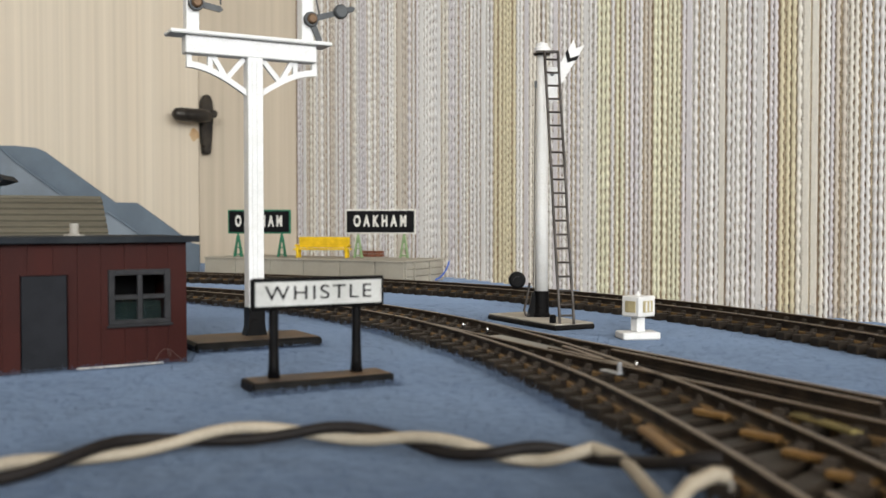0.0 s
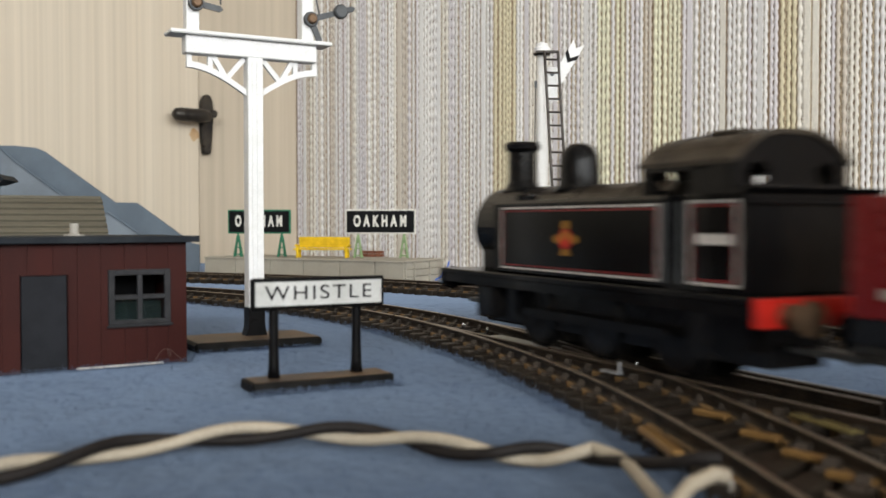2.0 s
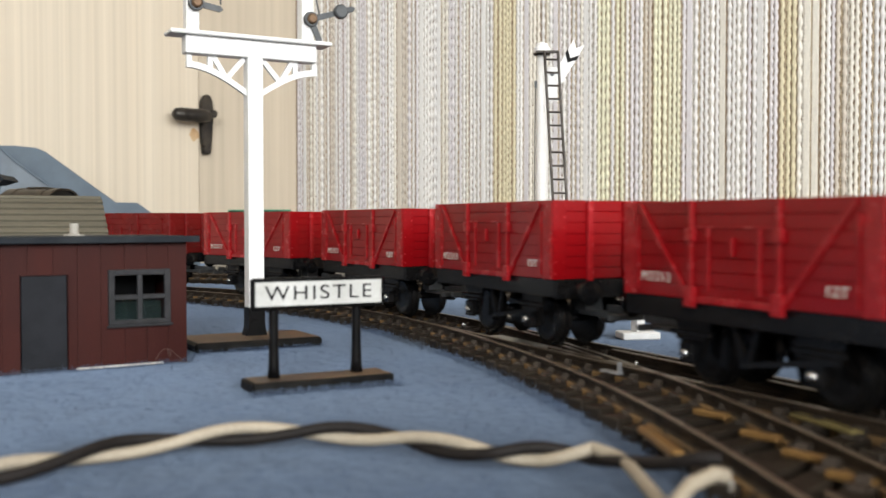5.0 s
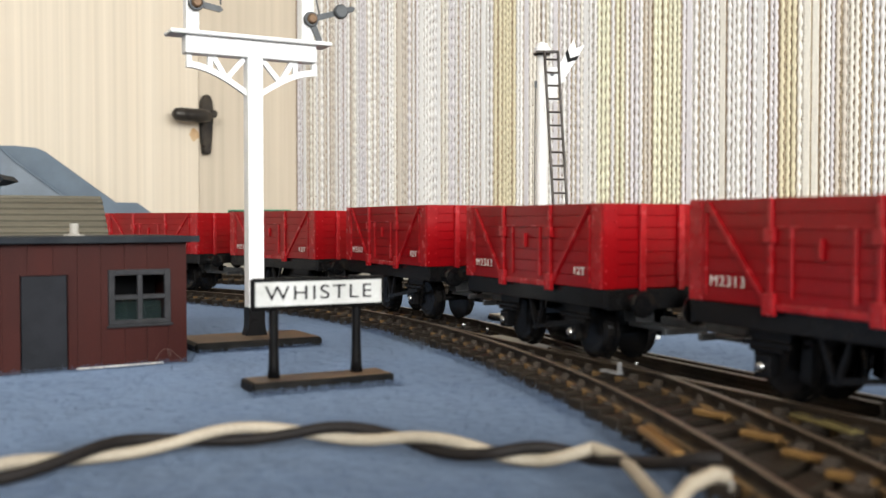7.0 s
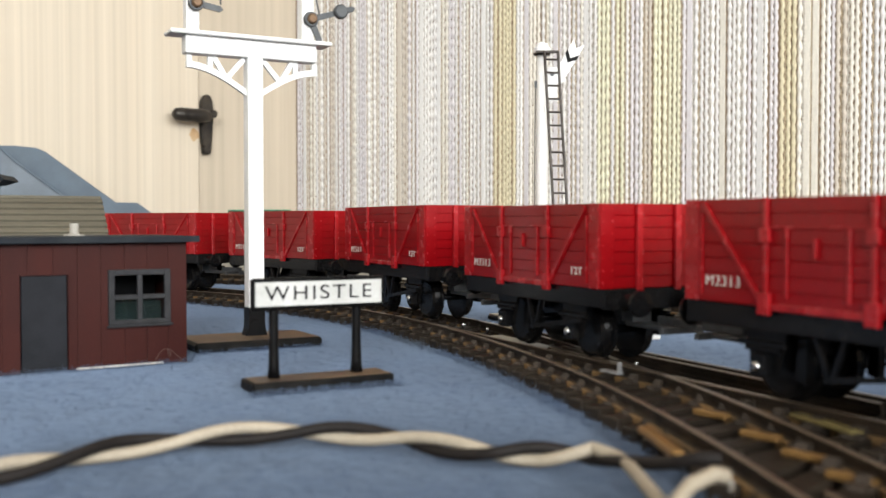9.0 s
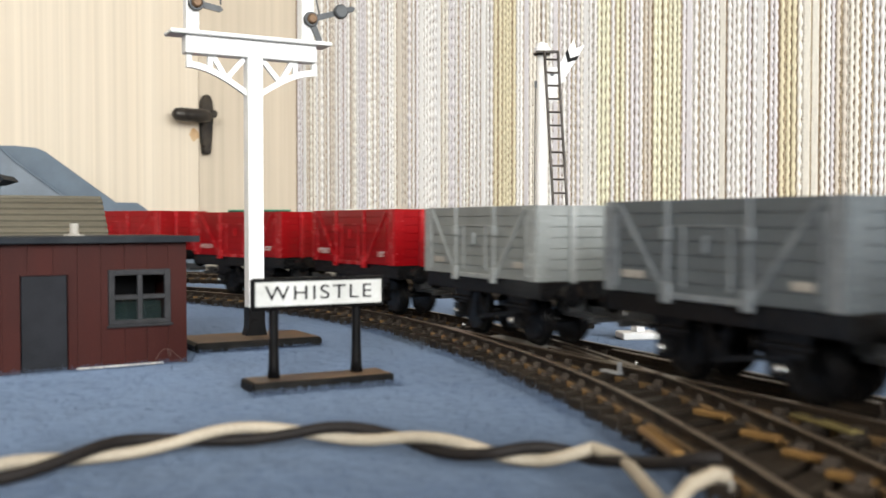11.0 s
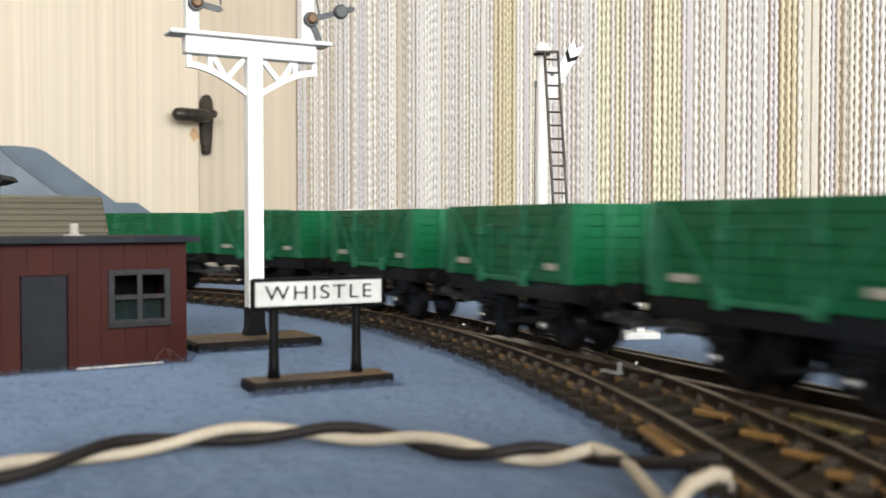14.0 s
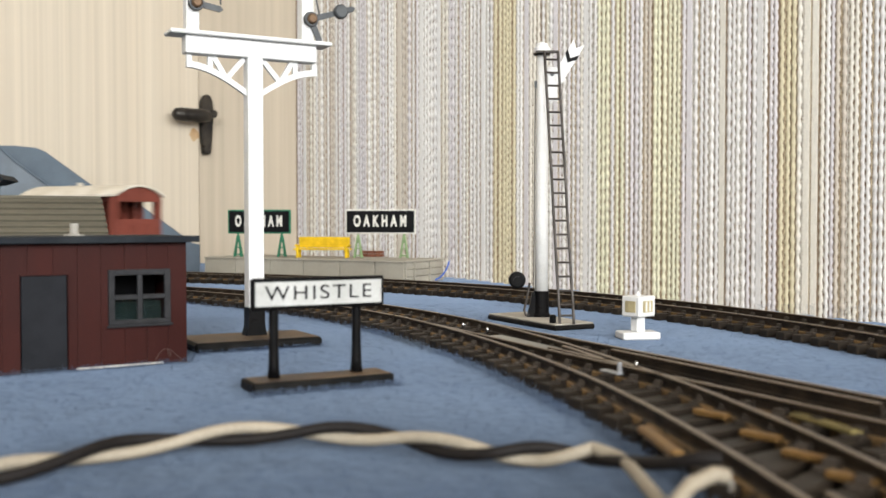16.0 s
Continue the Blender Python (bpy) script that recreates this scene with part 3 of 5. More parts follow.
def rail(parent, fn, off, u0, u1, step=5.0, name="rail", label="", spread=0.0, start=180.0):
    n = max(2, int(abs(u1 - u0) / step))
    ob = part(name, swept(RAIL, [beside(fn, u0 + (u1 - u0) * k / n, eased(off, u0 + (u1 - u0) * k / n, spread, start)) for k in range(n + 1)]), M_RAILSIDE, parent, label)
    ob.data.materials.append(M_RAIL)
    for p in ob.data.polygons:
        if p.normal.z > 0.3 and p.center.z > 4.7 * MM:
            p.material_index = 1
    return ob


def sleeper_bm(half0, half1, chairs):
    """One sleeper with its moulded chairs, across y; its ends taper and its top is uneven."""
    bm = bx(-2.15, 2.15, -half0, half1, -0.3, 2.3, 0.3)
    for c in chairs:
        for s in (-1, 1):
            plate([(c + s * 0.3, 2.2), (c + s * 3.1, 2.2), (c + s * 2.7, 2.7), (c + s * 1.3, 3.0), (c + s * 0.75, 3.9), (c + s * 0.3, 3.9)], -0.95, 0.95, "YZ", bm)
            bx(-1.9, 1.9, min(c + s * 0.6, c + s * 2.3), max(c + s * 0.6, c + s * 2.3), 2.2, 2.78, 0.1, bm)
    for f in bm.faces:
        f.material_index = 1 if f.calc_center_median().z > 2.4 else 0
    return bm


def two_tone(ob):
    ob.data.materials.append(M_CHAIR)
    return ob


ob_ = to_object("sleeper", sleeper_bm(15, 15, (-8.25, 8.25)), M_SLEEPER)
SLEEPER = two_tone(ob_).data
bpy.data.objects.remove(ob_)


def web(parent, fn, off, u0, u1, spread=0.0, start=180.0):
    """Moulded strip under a rail, seen between the sleepers. Tan colour stands for light."""
    n = int((u1 - u0) / 8)
    part("sleeper_web", swept([(-1.45, 0.6), (1.45, 0.6), (1.45, 2.5), (1.2, 2.66), (-1.2, 2.66), (-1.45, 2.5)], [beside(fn, u0 + (u1 - u0) * k / n, eased(off, u0 + (u1 - u0) * k / n, spread, start)) for k in range(n + 1)]), M_LIT_WEB, parent)


def sleepers(parent, fn, u0, u1, pitch=8.3):
    rng = random.Random(int(u0) + 3)
    for k in range(int((u1 - u0) / pitch) + 1):
        x, y, h = fn(u0 + k * pitch)
        piece("sleeper", SLEEPER, parent, pose(x * MM, y * MM, rng.uniform(-0.1, 0.05) * MM, 0, 0, math.degrees(h) + rng.uniform(-0.8, 0.8)))
    # web of moulded plastic that ties the sleepers together under each rail
    for off in (-8.25, 8.25):
        web(parent, fn, off, u0, u1)


main = thing("curved_track", IDENT, "curved model railway track with tarnished rails on dark sleepers", "track")
for off in (-8.25, 8.25):
    rail(main, line, off, 298, 960, 6)
sleepers(main, line, 300, 955)
rest = thing("curved_track", IDENT, "outlying oval of model railway track on dark sleepers", "track")
for off in (-8.25, 8.25):
    rail(rest, line, off, 962, 1420, 8)
    rail(rest, line, off, 1428, 1760, 40)
    rail(rest, line, off, -1206, 8, 8)
sleepers(rest, line, 964, 1758, 8.3)
sleepers(rest, line, -1200, 8, 8.3)
back = thing("curved_track", IDENT, "outer curved model track beside the papered wall", "track")
for off in (-8.25, 8.25):
    rail(back, back_line, off, -60, 690, 6)
sleepers(back, back_line, -58, 688)
spur = thing("curved_track", IDENT, "curved model track passing beside the twisted flex", "track")
for off, spread in ((-8.25, -2.8), (8.25, 3.4)):
    rail(spur, branch, off, -90, 62, 6, spread=spread, start=160.0 if off < 0 else 175.0)
sleepers(spur, branch, -88, 58)

# turnout: long sleepers, stock and closure rails, crossing, check rails
turnout = thing("turnout", IDENT, "model railway turnout with tarnished rails and long dark sleepers", "turnout")
u = 293.0
while u > 12:
    p, q = beside(line, u, 8.25), beside(branch, u, -8.25)
    gap = (Vector(p) - Vector(q)).length
    h = math.atan2(T_DIR.y, T_DIR.x) + max(0, 290 - u) / 1080
    mid_ = (Vector(p) + Vector(q)) / 2
    if gap < 48:
        w = gap / 2
        d2 = max(0.0, 290 - u) ** 2 / 1080
        ch = [-w, w, w - 16.5, -w + 16.5] if d2 > 3 else [-w, w]
        two_tone(part("sleeper", sleeper_bm(w + 6.7, w + 6.7, ch), M_SLEEPER, turnout, m=pose(mid_.x * MM, mid_.y * MM, 0, 0, 0, math.degrees(h))))
    else:
        for fn in (line, branch):
            x, y, hh = fn(u)
            if fn is line or u > 62:
                piece("sleeper", SLEEPER, turnout, pose(x * MM, y * MM, 0, 0, 0, math.degrees(hh)))
    u -= 8.3
for off, lo in ((8.25, 10), (-8.25, 10)):
    rail(turnout, line, off, lo, 297 if off > 0 else 268, 6, "stock_rail" if off > 0 else "closure_rail", spread=2.0 if off > 0 else 2.1, start=250.0 if off > 0 else 200.0)
for off, lo in ((-8.25, 64), (8.25, 64)):
    rail(turnout, branch, off, lo, 297 if off < 0 else 268, 5, "stock_rail" if off < 0 else "closure_rail", spread=-2.8 if off < 0 else 3.4, start=160.0 if off < 0 else 175.0)
rail(turnout, line, 5.9, 118, 196, 6, "check_rail")
rail(turnout, branch, -5.4, 64, 84, 6, "check_rail")
rail(turnout, branch, 5.6, 170, 206, 6, "wing_rail")
rail(turnout, line, -5.6, 170, 206, 6, "wing_rail")
for fn, off, lo, hi, spread, start in ((line, 8.25, 14, 290, 2.0, 250.0), (line, -8.25, 14, 205, 2.1, 200.0), (branch, -8.25, 66, 290, -2.8, 160.0), (branch, 8.25, 66, 205, 3.4, 175.0)):
    web(turnout, fn, off, lo, hi, spread, start)
x, y, h = line(272)
part("tie_bar", bx(-1.4, 1.4, -13, 13, 1.6, 3.0, 0.2), M_SLEEPER, turnout, m=pose(x * MM, y * MM, 0, 0, 0, math.degrees(h)))
tab = bx(-3.0, 3.0, -0.9, 0.9, 3.8, 4.2, 0.1)
bx(2.5, 3.0, -0.45, 0.45, 4.2, 6.4, bm=tab)
part("contact_tab", tab, M_TIN, turnout, "bright bent steel contact tab", m=pose(0.0352, 0.2060, 0, 0, 0, -62))
part("cover_strip", bx(-30, 30, -3.0, 3.0, 2.8, 3.7, 0.2), M_STRIP, turnout, "flat grey metal strip between the rails", m=pose(0.0262, 0.2480, 0, 0, 0, -65.5))
for px, py in ((0.0428, 0.2180), (0.0062, 0.3010), (0.0130, 0.2880)):
    part("pin", lathe([(0.1, 2.6), (0.42, 3.0), (0.45, 4.2), (0.25, 4.5)], 10), M_STEEL, turnout, "bright steel pin", m=pose(px, py, 0.0), smooth=True)
# added strips, coloured like the rail's web where light catches it
for u_, off in ((130, 7.0), (113, 7.8), (100, 8.6), (88, 9.2)):
    x, y, _ = branch(u_)
    part("turnout_strip", bx(-3.4, 3.4, -0.9, 0.9, 2.35, 3.4, 0.2), M_LIT_STRIP, turnout, "tan strip coloured as light along a rail", m=pose(*(v * MM for v in beside(branch, u_, off - 2)), 0, 0, math.degrees(h) + 12))

part("turnout_strip", bx(-7.5, 7.5, -1.3, 1.3, 2.7, 3.6, 0.3), M_STRAW, turnout, "corroded straw-coloured metal strip", m=pose(0.0612, 0.1575, 0, 0, 0, -72))
part("turnout_strip", bx(-9.0, 9.0, -1.1, 1.1, 2.2, 3.5, 0.3), M_LIT_STRIP, turnout, "tan strip coloured as light along a rail", m=pose(0.0322, 0.1455, 0, 0, 0, -86))
thread = to_object("loose_thread", tube([(-9.5 + 0.42 * i + 1.1 * math.sin(i * 0.9), -1.7 - 0.15 * math.sin(i * 0.6), 0.05 + 4.6 * math.sin(min(i, 20) / 20 * math.pi) ** 2 * (0.7 + 0.3 * math.sin(i * 1.1))) for i in range(22)], 0.035, 5), M_THREAD, True)
thread.matrix_basis = pose(-0.0649, 0.2497, 0, 0, 0, 33)
tagged(thread, "curled pale thread lying on felt beside the hut", "thread")

# ---------------------------------------------------------------- signs and signals
def whistle_sign():
    t = thing("lineside_sign", pose(-0.0265, 0.2125, 0, 0, 0, 28), "small white whistle board on two black posts, standing on felt", "sign")
    part("base", bx(-16.4, 15.4, -5.0, 4.2, 0, 2.3, 0.4), M_DARKBASE, t, "worn black plastic foot")
    part("base_top", bx(-15.7, 14.7, -4.4, 3.6, 2.3, 2.42), M_TAN, t, "dusty brown upper face")
    for s in (-10.2, 8.7):
        part("post", lathe([(1.35, 2.3), (1.15, 5), (1.0, 9), (1.0, 18), (0.95, 23.2)], 14, at=(s, 0.6, 0)), M_BLACK, t, smooth=True)
    b = part("board", bx(-15.6, 14.6, -1.3, -0.1, 16.9, 23.6, 0.35), M_BLACK, t, "black framed sign board")
    part("face", bx(-14.8, 13.8, -1.5, -1.31, 17.7, 22.8), M_SIGNFACE, b, "off-white sign face")
    lettering("lettering", "WHISTLE", 3.1, pose(-0.0006, -0.00152, 0.02025), M_INK, b, "black capital letters", spacing=1.2, width=24.2, bold=0.0)


def junction_signal():
    t = thing("bracket_signal", pose(-0.0545, 0.2850, 0.00234, 0, 0, 28.5) @ Matrix.Scale(0.936, 4), "white two-doll bracket signal on a worn black base", "signal")
    base = part("base", bx(-22, 17, -14, 9, -2.45, 0.3, 0.7), M_DARKBASE, t, "worn black base plate")
    part("base_top", bx(-21, 16, -13, 8, 0.3, 0.42), M_TAN, base, "brown worn upper face")
    part("post_foot", plate([(-3.3, 0.3), (3.3, 0.3), (2.6, 3), (2.5, 9.0), (-2.5, 9.0), (-2.6, 3)], -2.6, 2.6), M_BLACK, t, "black foot of the post")
    part("post", bx(-2.4, 2.4, -2.4, 2.4, 8.9, 85.4, 0.2), M_WHITE, t)
    for s in (-1.2, 0.3):
        part("post_rib", bx(s, s + 0.9, -2.7, -2.4, 10, 84), M_WHITE, t)
    part("beam", bx(-21.2, 19.8, -2.6, 2.6, 85.2, 90.5, 0.25), M_WHITE, t)
    part("deck", bx(-26, 24.4, -4.4, 4.4, 90.5, 91.7, 0.3), M_WHITE, t)
    for s in (-1, 1):
        arc = [(s * (2.2 + 18.3 * k / 10), 73.6 + 7.6 * math.sin(k / 10 * math.pi / 2)) for k in range(11)]
        outline = arc + [(a, b + 1.9) for a, b in arc[::-1]]
        br = plate(outline, -0.8, 0.8)
        for (a0, b0), (a1, b1) in (((19.7, 81.8), (19.7, 85.3)), ((13.4, 80.6), (13.4, 85.3)), ((8.6, 78.6), (12.6, 85.3)), ((8.4, 78.6), (3.0, 84.9))):
            d = Vector((a1 - a0, b1 - b0)).normalized() * 0.0 + Vector((-(b1 - b0), a1 - a0)).normalized() * 0.75
            plate([(s * (a0 + d.x), b0 + d.y), (s * (a1 + d.x), b1 + d.y), (s * (a1 - d.x), b1 - d.y), (s * (a0 - d.x), b0 - d.y)], -0.7, 0.7, bm=br)
        part("bracket", br, M_WHITE, t)
    for s in (-18.9, 17.1):
        part("doll", bx(s - 1.95, s + 1.95, -2.0, 2.0, 91.7, 128, 0.2), M_WHITE, t)
    # balance levers on the dolls
    def lever(parent_s, z, arms):
        hub = part("balance_lever", lathe([(2.3, 0), (2.4, -0.8), (2.2, -1.6)], 18, at=(parent_s, -2.2, z), axis="Y"), M_GUN, t, "gunmetal balance lever", smooth=False)
        part("rivet", lathe([(1.6, 0), (1.6, -0.7), (1.1, -1.1)], 16, at=(parent_s, -3.8, z), axis="Y"), M_BRONZE, hub, "bronze rivet", smooth=False)
        for dx, dz, w in arms:
            d = Vector((dx, dz)).normalized()
            n = Vector((-d.y, d.x)) * 0.9
            part("arm", plate([(parent_s + n.x, z + n.y), (parent_s + dx + n.x, z + dz + n.y), (parent_s + dx + d.x, z + dz + d.y), (parent_s + dx - n.x, z + dz - n.y), (parent_s - n.x, z - n.y)], -3.0, -2.3), M_GUN, hub)
            if w:
                part("weight", lathe([(w, 0), (w, -1.4), (w * 0.8, -1.8)], 16, at=(parent_s + dx * 0.7, -2.6, z + dz * 0.7), axis="Y"), M_GUN, hub)
    lever(-18.2, 99.9, [(7.2, -1.2, 0)])
    lever(17.8, 98.5, [(14.0, 4.6, 2.3), (2.8, -6.4, 0)])
    for a, b in (((-10.8, 100), (-12.5, 128)), ((20.6, 100), (14.5, 128))):
        part("wire", rod((a[0], -2.9, a[1]), (b[0], -2.9, b[1]), 0.25, seg=6), M_GUN, t)


def distant_signal():
    t = thing("distant_signal", pose(0.0345, 0.3460, 0, 0, 0, 0), "chipped white signal post with ladder and fishtail arm", "signal")
    r = pose(-0.0012, -0.0038, 0, 0, 0, -63)
    base = part("base", bx(-22, 22, -8, 8, 0, 1.6, 0.4), M_DARKBASE, t, "worn black base plate", m=r)
    part("base_top", bx(-21.6, 21.6, -7.6, 7.6, 1.6, 2.1, 0.15), M_WORNGREY_LIT, base, "chipped grey upper face, paled for light from above")
    part("post_foot", lathe([(3.2, 1.9), (3.2, 3.0), (2.7, 3.4), (2.6, 10.6), (2.8, 11.2)], 20), M_BLACK, t, "black post foot", smooth=False)
    part("post", lathe([(2.35, 11.2), (2.25, 40), (2.0, 70), (1.85, 93.2)], 24), M_CHIPPED, t, smooth=True)
    part("cap", lathe([(2.6, 94.0), (2.9, 94.6), (2.9, 95.6), (2.2, 96.3), (2.1, 97.2), (0.4, 97.9)], 24), M_WHITE, t, smooth=False)
    part("cap_ring", lathe([(2.3, 93.2), (3.0, 93.4), (3.0, 94.0), (2.3, 94.1)], 24), M_LADDER, t)
    # ladder leaning from the base to the cap
    foot, top_ = Vector((6.0, -24.0, 1.9)), Vector((2.7, -4.6, 94.0))
    side = Vector((2.35, 0.5, 0))
    lad = part("ladder", rod(foot - side, top_ - side, 0.5, seg=6), M_LADDER, t, "thin brown metal ladder")
    part("stile", rod(foot + side, top_ + side, 0.5, seg=6), M_LADDER, lad)
    for k in range(20):
        c = foot.lerp(top_, (k + 0.35) / 20 if k else 0.03)
        part("rung", rod(c - side, c + side, 0.4, seg=6), M_LADDER, lad)
    part("ladder_hoop", bx(-2.4, 5.2, -5.0, -2.2, 93.6, 94.2), M_LADDER, t)
    # arm raised at forty-five degrees, with its chevron
    ang = math.radians(60)
    ax, az = math.cos(ang), math.sin(ang)
    def arm_pt(a, b):
        return 6.2 + a * ax - b * az, 86.0 + a * az + b * ax
    arm = part("arm", plate([arm_pt(*p) for p in ((-2.0, -1.9), (14.2, -2.2), (11.8, 0), (14.2, 2.2), (-2.0, 1.9))], 2.2, 2.9), M_WHITE, t, "white fishtail signal arm")
    part("chevron", plate([arm_pt(*p) for p in ((8.3, -2.3), (10.2, -2.35), (7.8, 0), (10.2, 2.35), (8.3, 2.3), (5.9, 0))], 2.05, 2.2), M_INK, arm, "black chevron")
    part("spectacle", bx(2.0, 5.6, 1.4, 2.0, 77.5, 89.5, 0.3), M_WHITE, arm, "white spectacle plate")
    part("pivot", lathe([(0.8, 0), (0.8, -1.2)], 12, at=(3.7, 2.1, 87.1), axis="Y"), M_GUN, arm)
    # balance weight and its crank at the foot
    wgt = part("balance_weight", lathe([(2.2, -1.2), (3.0, -0.9), (3.0, 0.9), (2.2, 1.2)], 20, at=(-8.6, -1, 15.0), axis="Y"), M_BLACK, t, "dark round balance weight")
    part("hub", lathe([(1.3, -1.6), (1.3, 1.6)], 14, at=(-8.6, -1, 15.0), axis="Y"), M_BLACK, wgt)
    part("crank", tube([(-4.5, -2, 3), (-5.6, -2.4, 2.8), (-6.2, -2.2, 4.5), (-5.4, -1.8, 8), (-4.2, -1.5, 14)], 0.45, 6), M_LADDER, t)
    part("crank_plate", plate([(-5.2, 2), (-1, 2), (-1.6, 8), (-3.2, 11)], -1.5, -0.4), M_BLACK, t)
    part("lamp_bracket", bx(-2.6, -1.6, -0.6, 0.6, 82, 84.4), M_GUN, t)
    part("operating_wire", rod((-2.7, 0, 12), (-2.3, 0, 84), 0.2, seg=5), M_LADDER, t)
    part("stop_block", lathe([(1.1, 1.9), (1.1, 4.4), (0.6, 4.9)], 12, at=(1.6, -22.0, 0)), M_BLACK, t)


def ground_signal():
    t = thing("ground_signal", pose(0.0590, 0.2985, 0, 0, 0, 0), "small white plastic ground signal with cream panels", "signal")
    part("base", bx(-5.8, 5.8, -4.0, 4.0, 0, 2.2, 0.35), M_WHITE, t, m=pose(0, 0, 0, 0, 0, 8))
    part("post", bx(-1.6, 1.6, -1.5, 1.5, 2.2, 7.0, 0.2), M_WHITE, t, m=pose(0, 0, 0, 0, 0, 30))
    head = part("head", bx(-4.0, 4.0, -3.3, 3.3, 6.8, 13.0, 0.35), M_WHITE, t, m=pose(0.0002, 0, 0, 0, 0, 42))
    part("panel", bx(-2.3, 2.3, -3.5, -3.3, 8.2, 11.6), M_PANELPALE, head, "cream indicator panel")
    part("panel", bx(-4.2, -4.0, -1.9, 1.9, 8.2, 11.6), M_PANELPALE, head, "cream indicator panel")
    for s in (-0.9, 0.9):
        part("slot", bx(s - 0.3, s + 0.3, -3.65, -3.5, 8.4, 11.4), M_WHITE, head)
    part("finial", lathe([(0.9, 13.0), (0.5, 13.6), (0.2, 14.4)], 12), M_WHITE, t)


whistle_sign()
junction_signal()
distant_signal()
ground_signal()


# ---------------------------------------------------------------- buildings
def hut():
    t = thing("lineside_hut", pose(-0.0649, 0.2497, 0, 0, 0, 33), "maroon boarded wooden hut with flat dark roof, on felt", "hut")
    L, D, H = 60.0, 30.0, 30.6
    front = part("front_wall", bx(-L, -39.3, 0.3, 1.6, 0, H - 0.4), M_HUT, t)
    f2 = bx(-28.7, -19.3, 0.3, 1.6, 0, H - 0.4)
    bx(-4.3, 0, 0.3, 1.6, 0, H - 0.4, bm=f2)
    bx(-39.3, -28.7, 0.3, 1.6, 23.0, H - 0.4, bm=f2)
    bx(-19.3, -4.3, 0.3, 1.6, 23.4, H - 0.4, bm=f2)
    bx(-19.3, -4.3, 0.3, 1.6, 0, 10.6, bm=f2)
    part("front_wall", f2, M_HUT, t)
    part("side_wall", bx(-1.3, 0, 1.6, D, 0, H - 0.4), M_HUT, t)
    part("side_wall", bx(-L, -L + 1.3, 1.6, D, 0, H - 0.4), M_HUT, t)
    part("back_wall", bx(-L + 1.3, -1.3, D - 1.3, D, 0, H - 0.4), M_HUT, t)
    # upright boards with open joints
    x = -L
    rng = random.Random(2)
    while x < -0.5:
        w = min(rng.uniform(5.2, 5.8), -x)
        for lo, hi in ((0, H - 0.5),):
            spans = [(0.0, H - 0.5)]
            if x + w > -39.6 and x < -28.4:
                spans = [(23.3, H - 0.5)]
            if x + w > -19.6 and x < -4.0:
                spans = [(0.0, 10.3), (23.7, H - 0.5)]
            x0, x1 = x + 0.04, x + w - 0.04
            if spans[0][0] == 23.3:
                if x < -39.6:
                    part("board", bx(x0, -39.5, 0.0, 0.3, 0, 23.3), M_HUT, front)
                if x + w > -28.4:
                    part("board", bx(-28.5, x1, 0.0, 0.3, 0, 23.3), M_HUT, front)
            if len(spans) == 2:
                if x < -19.6:
                    part("board", bx(x0, -19.5, 0.0, 0.3, 10.3, 23.7), M_HUT, front)
                if x + w > -4.0:
                    part("board", bx(-4.1, x1, 0.0, 0.3, 10.3, 23.7), M_HUT, front)
            for a, b in spans:
                part("board", bx(x0, x1, rng.uniform(-0.05, 0.03), 0.3, a, b), M_HUT, front)
        x += w
    part("door", bx(-39.1, -28.9, 0.25, 1.2, 0.2, 22.8, 0.15), M_SLATE, t, "plain dark grey door")
    part("lintel", bx(-39.6, -28.5, -0.2, 0.25, 22.8, 23.3), M_HUT, t)
    wn_ = part("window", bx(-19.4, -4.2, -0.55, 0.3, 10.2, 11.4, 0.15), M_FRAME, t, "grey four-pane window frame")
    for b in ((-19.4, -17.9, 11.4, 23.7), (-5.7, -4.2, 11.4, 23.7), (-12.4, -11.2, 11.4, 22.3), (-17.9, -5.7, 22.3, 23.7), (-17.9, -12.4, 16.4, 17.5), (-11.2, -5.7, 16.4, 17.5)):
        part("glazing_bar", bx(b[0], b[1], -0.45, 0.5, b[2], b[3], 0.1), M_FRAME, wn_)
    part("sill", bx(-19.8, -3.8, -1.0, 0.2, 9.6, 10.2, 0.15), M_FRAME, wn_)
    for x0 in (-17.9, -11.2):
        part("pane", bx(x0, x0 + 5.5, 0.6, 0.8, 11.4, 16.4), M_GLASS, wn_, "cloudy clear plastic pane")
    part("curtain", bx(-17.5, -6.0, 1.9, 2.2, 11.0, 15.6), M_DIM, t, "dim card behind the panes")
    # added black card, stands in for the shade inside the hut
    part("interior_dark_card", bx(-30, -2, 20, 20.4, 4, 29), M_INK, t, "black card added for the dark hut interior")
    rf = part("roof", bx(-L - 3, 2.4, -2.4, D + 2, 30.6, 31.8, 0.3), M_ROOF, t, "flat blue-black roof")
    part("fascia", bx(-L - 3, 2.6, -2.7, -2.4, 30.3, 31.9, 0.1), M_ROOF, rf)
    ch = part("chimney", lathe([(2.6, 31.8), (2.6, 32.1), (1.2, 32.3), (1.15, 34.9), (1.0, 35.0)], 18, at=(-22.5, 21.0, 0)), M_WORNPALE, t, "off-white stub chimney")
    part("flue", lathe([(0.8, 34.9), (0.8, 35.1)], 12, at=(-22.5, 21.0, 0)), M_BLACK, ch)
    part("glue_line", bx(-27, -6, -0.6, 0.0, 0, 0.5, 0.15), M_LETTER, t, "white glue line along the ground")


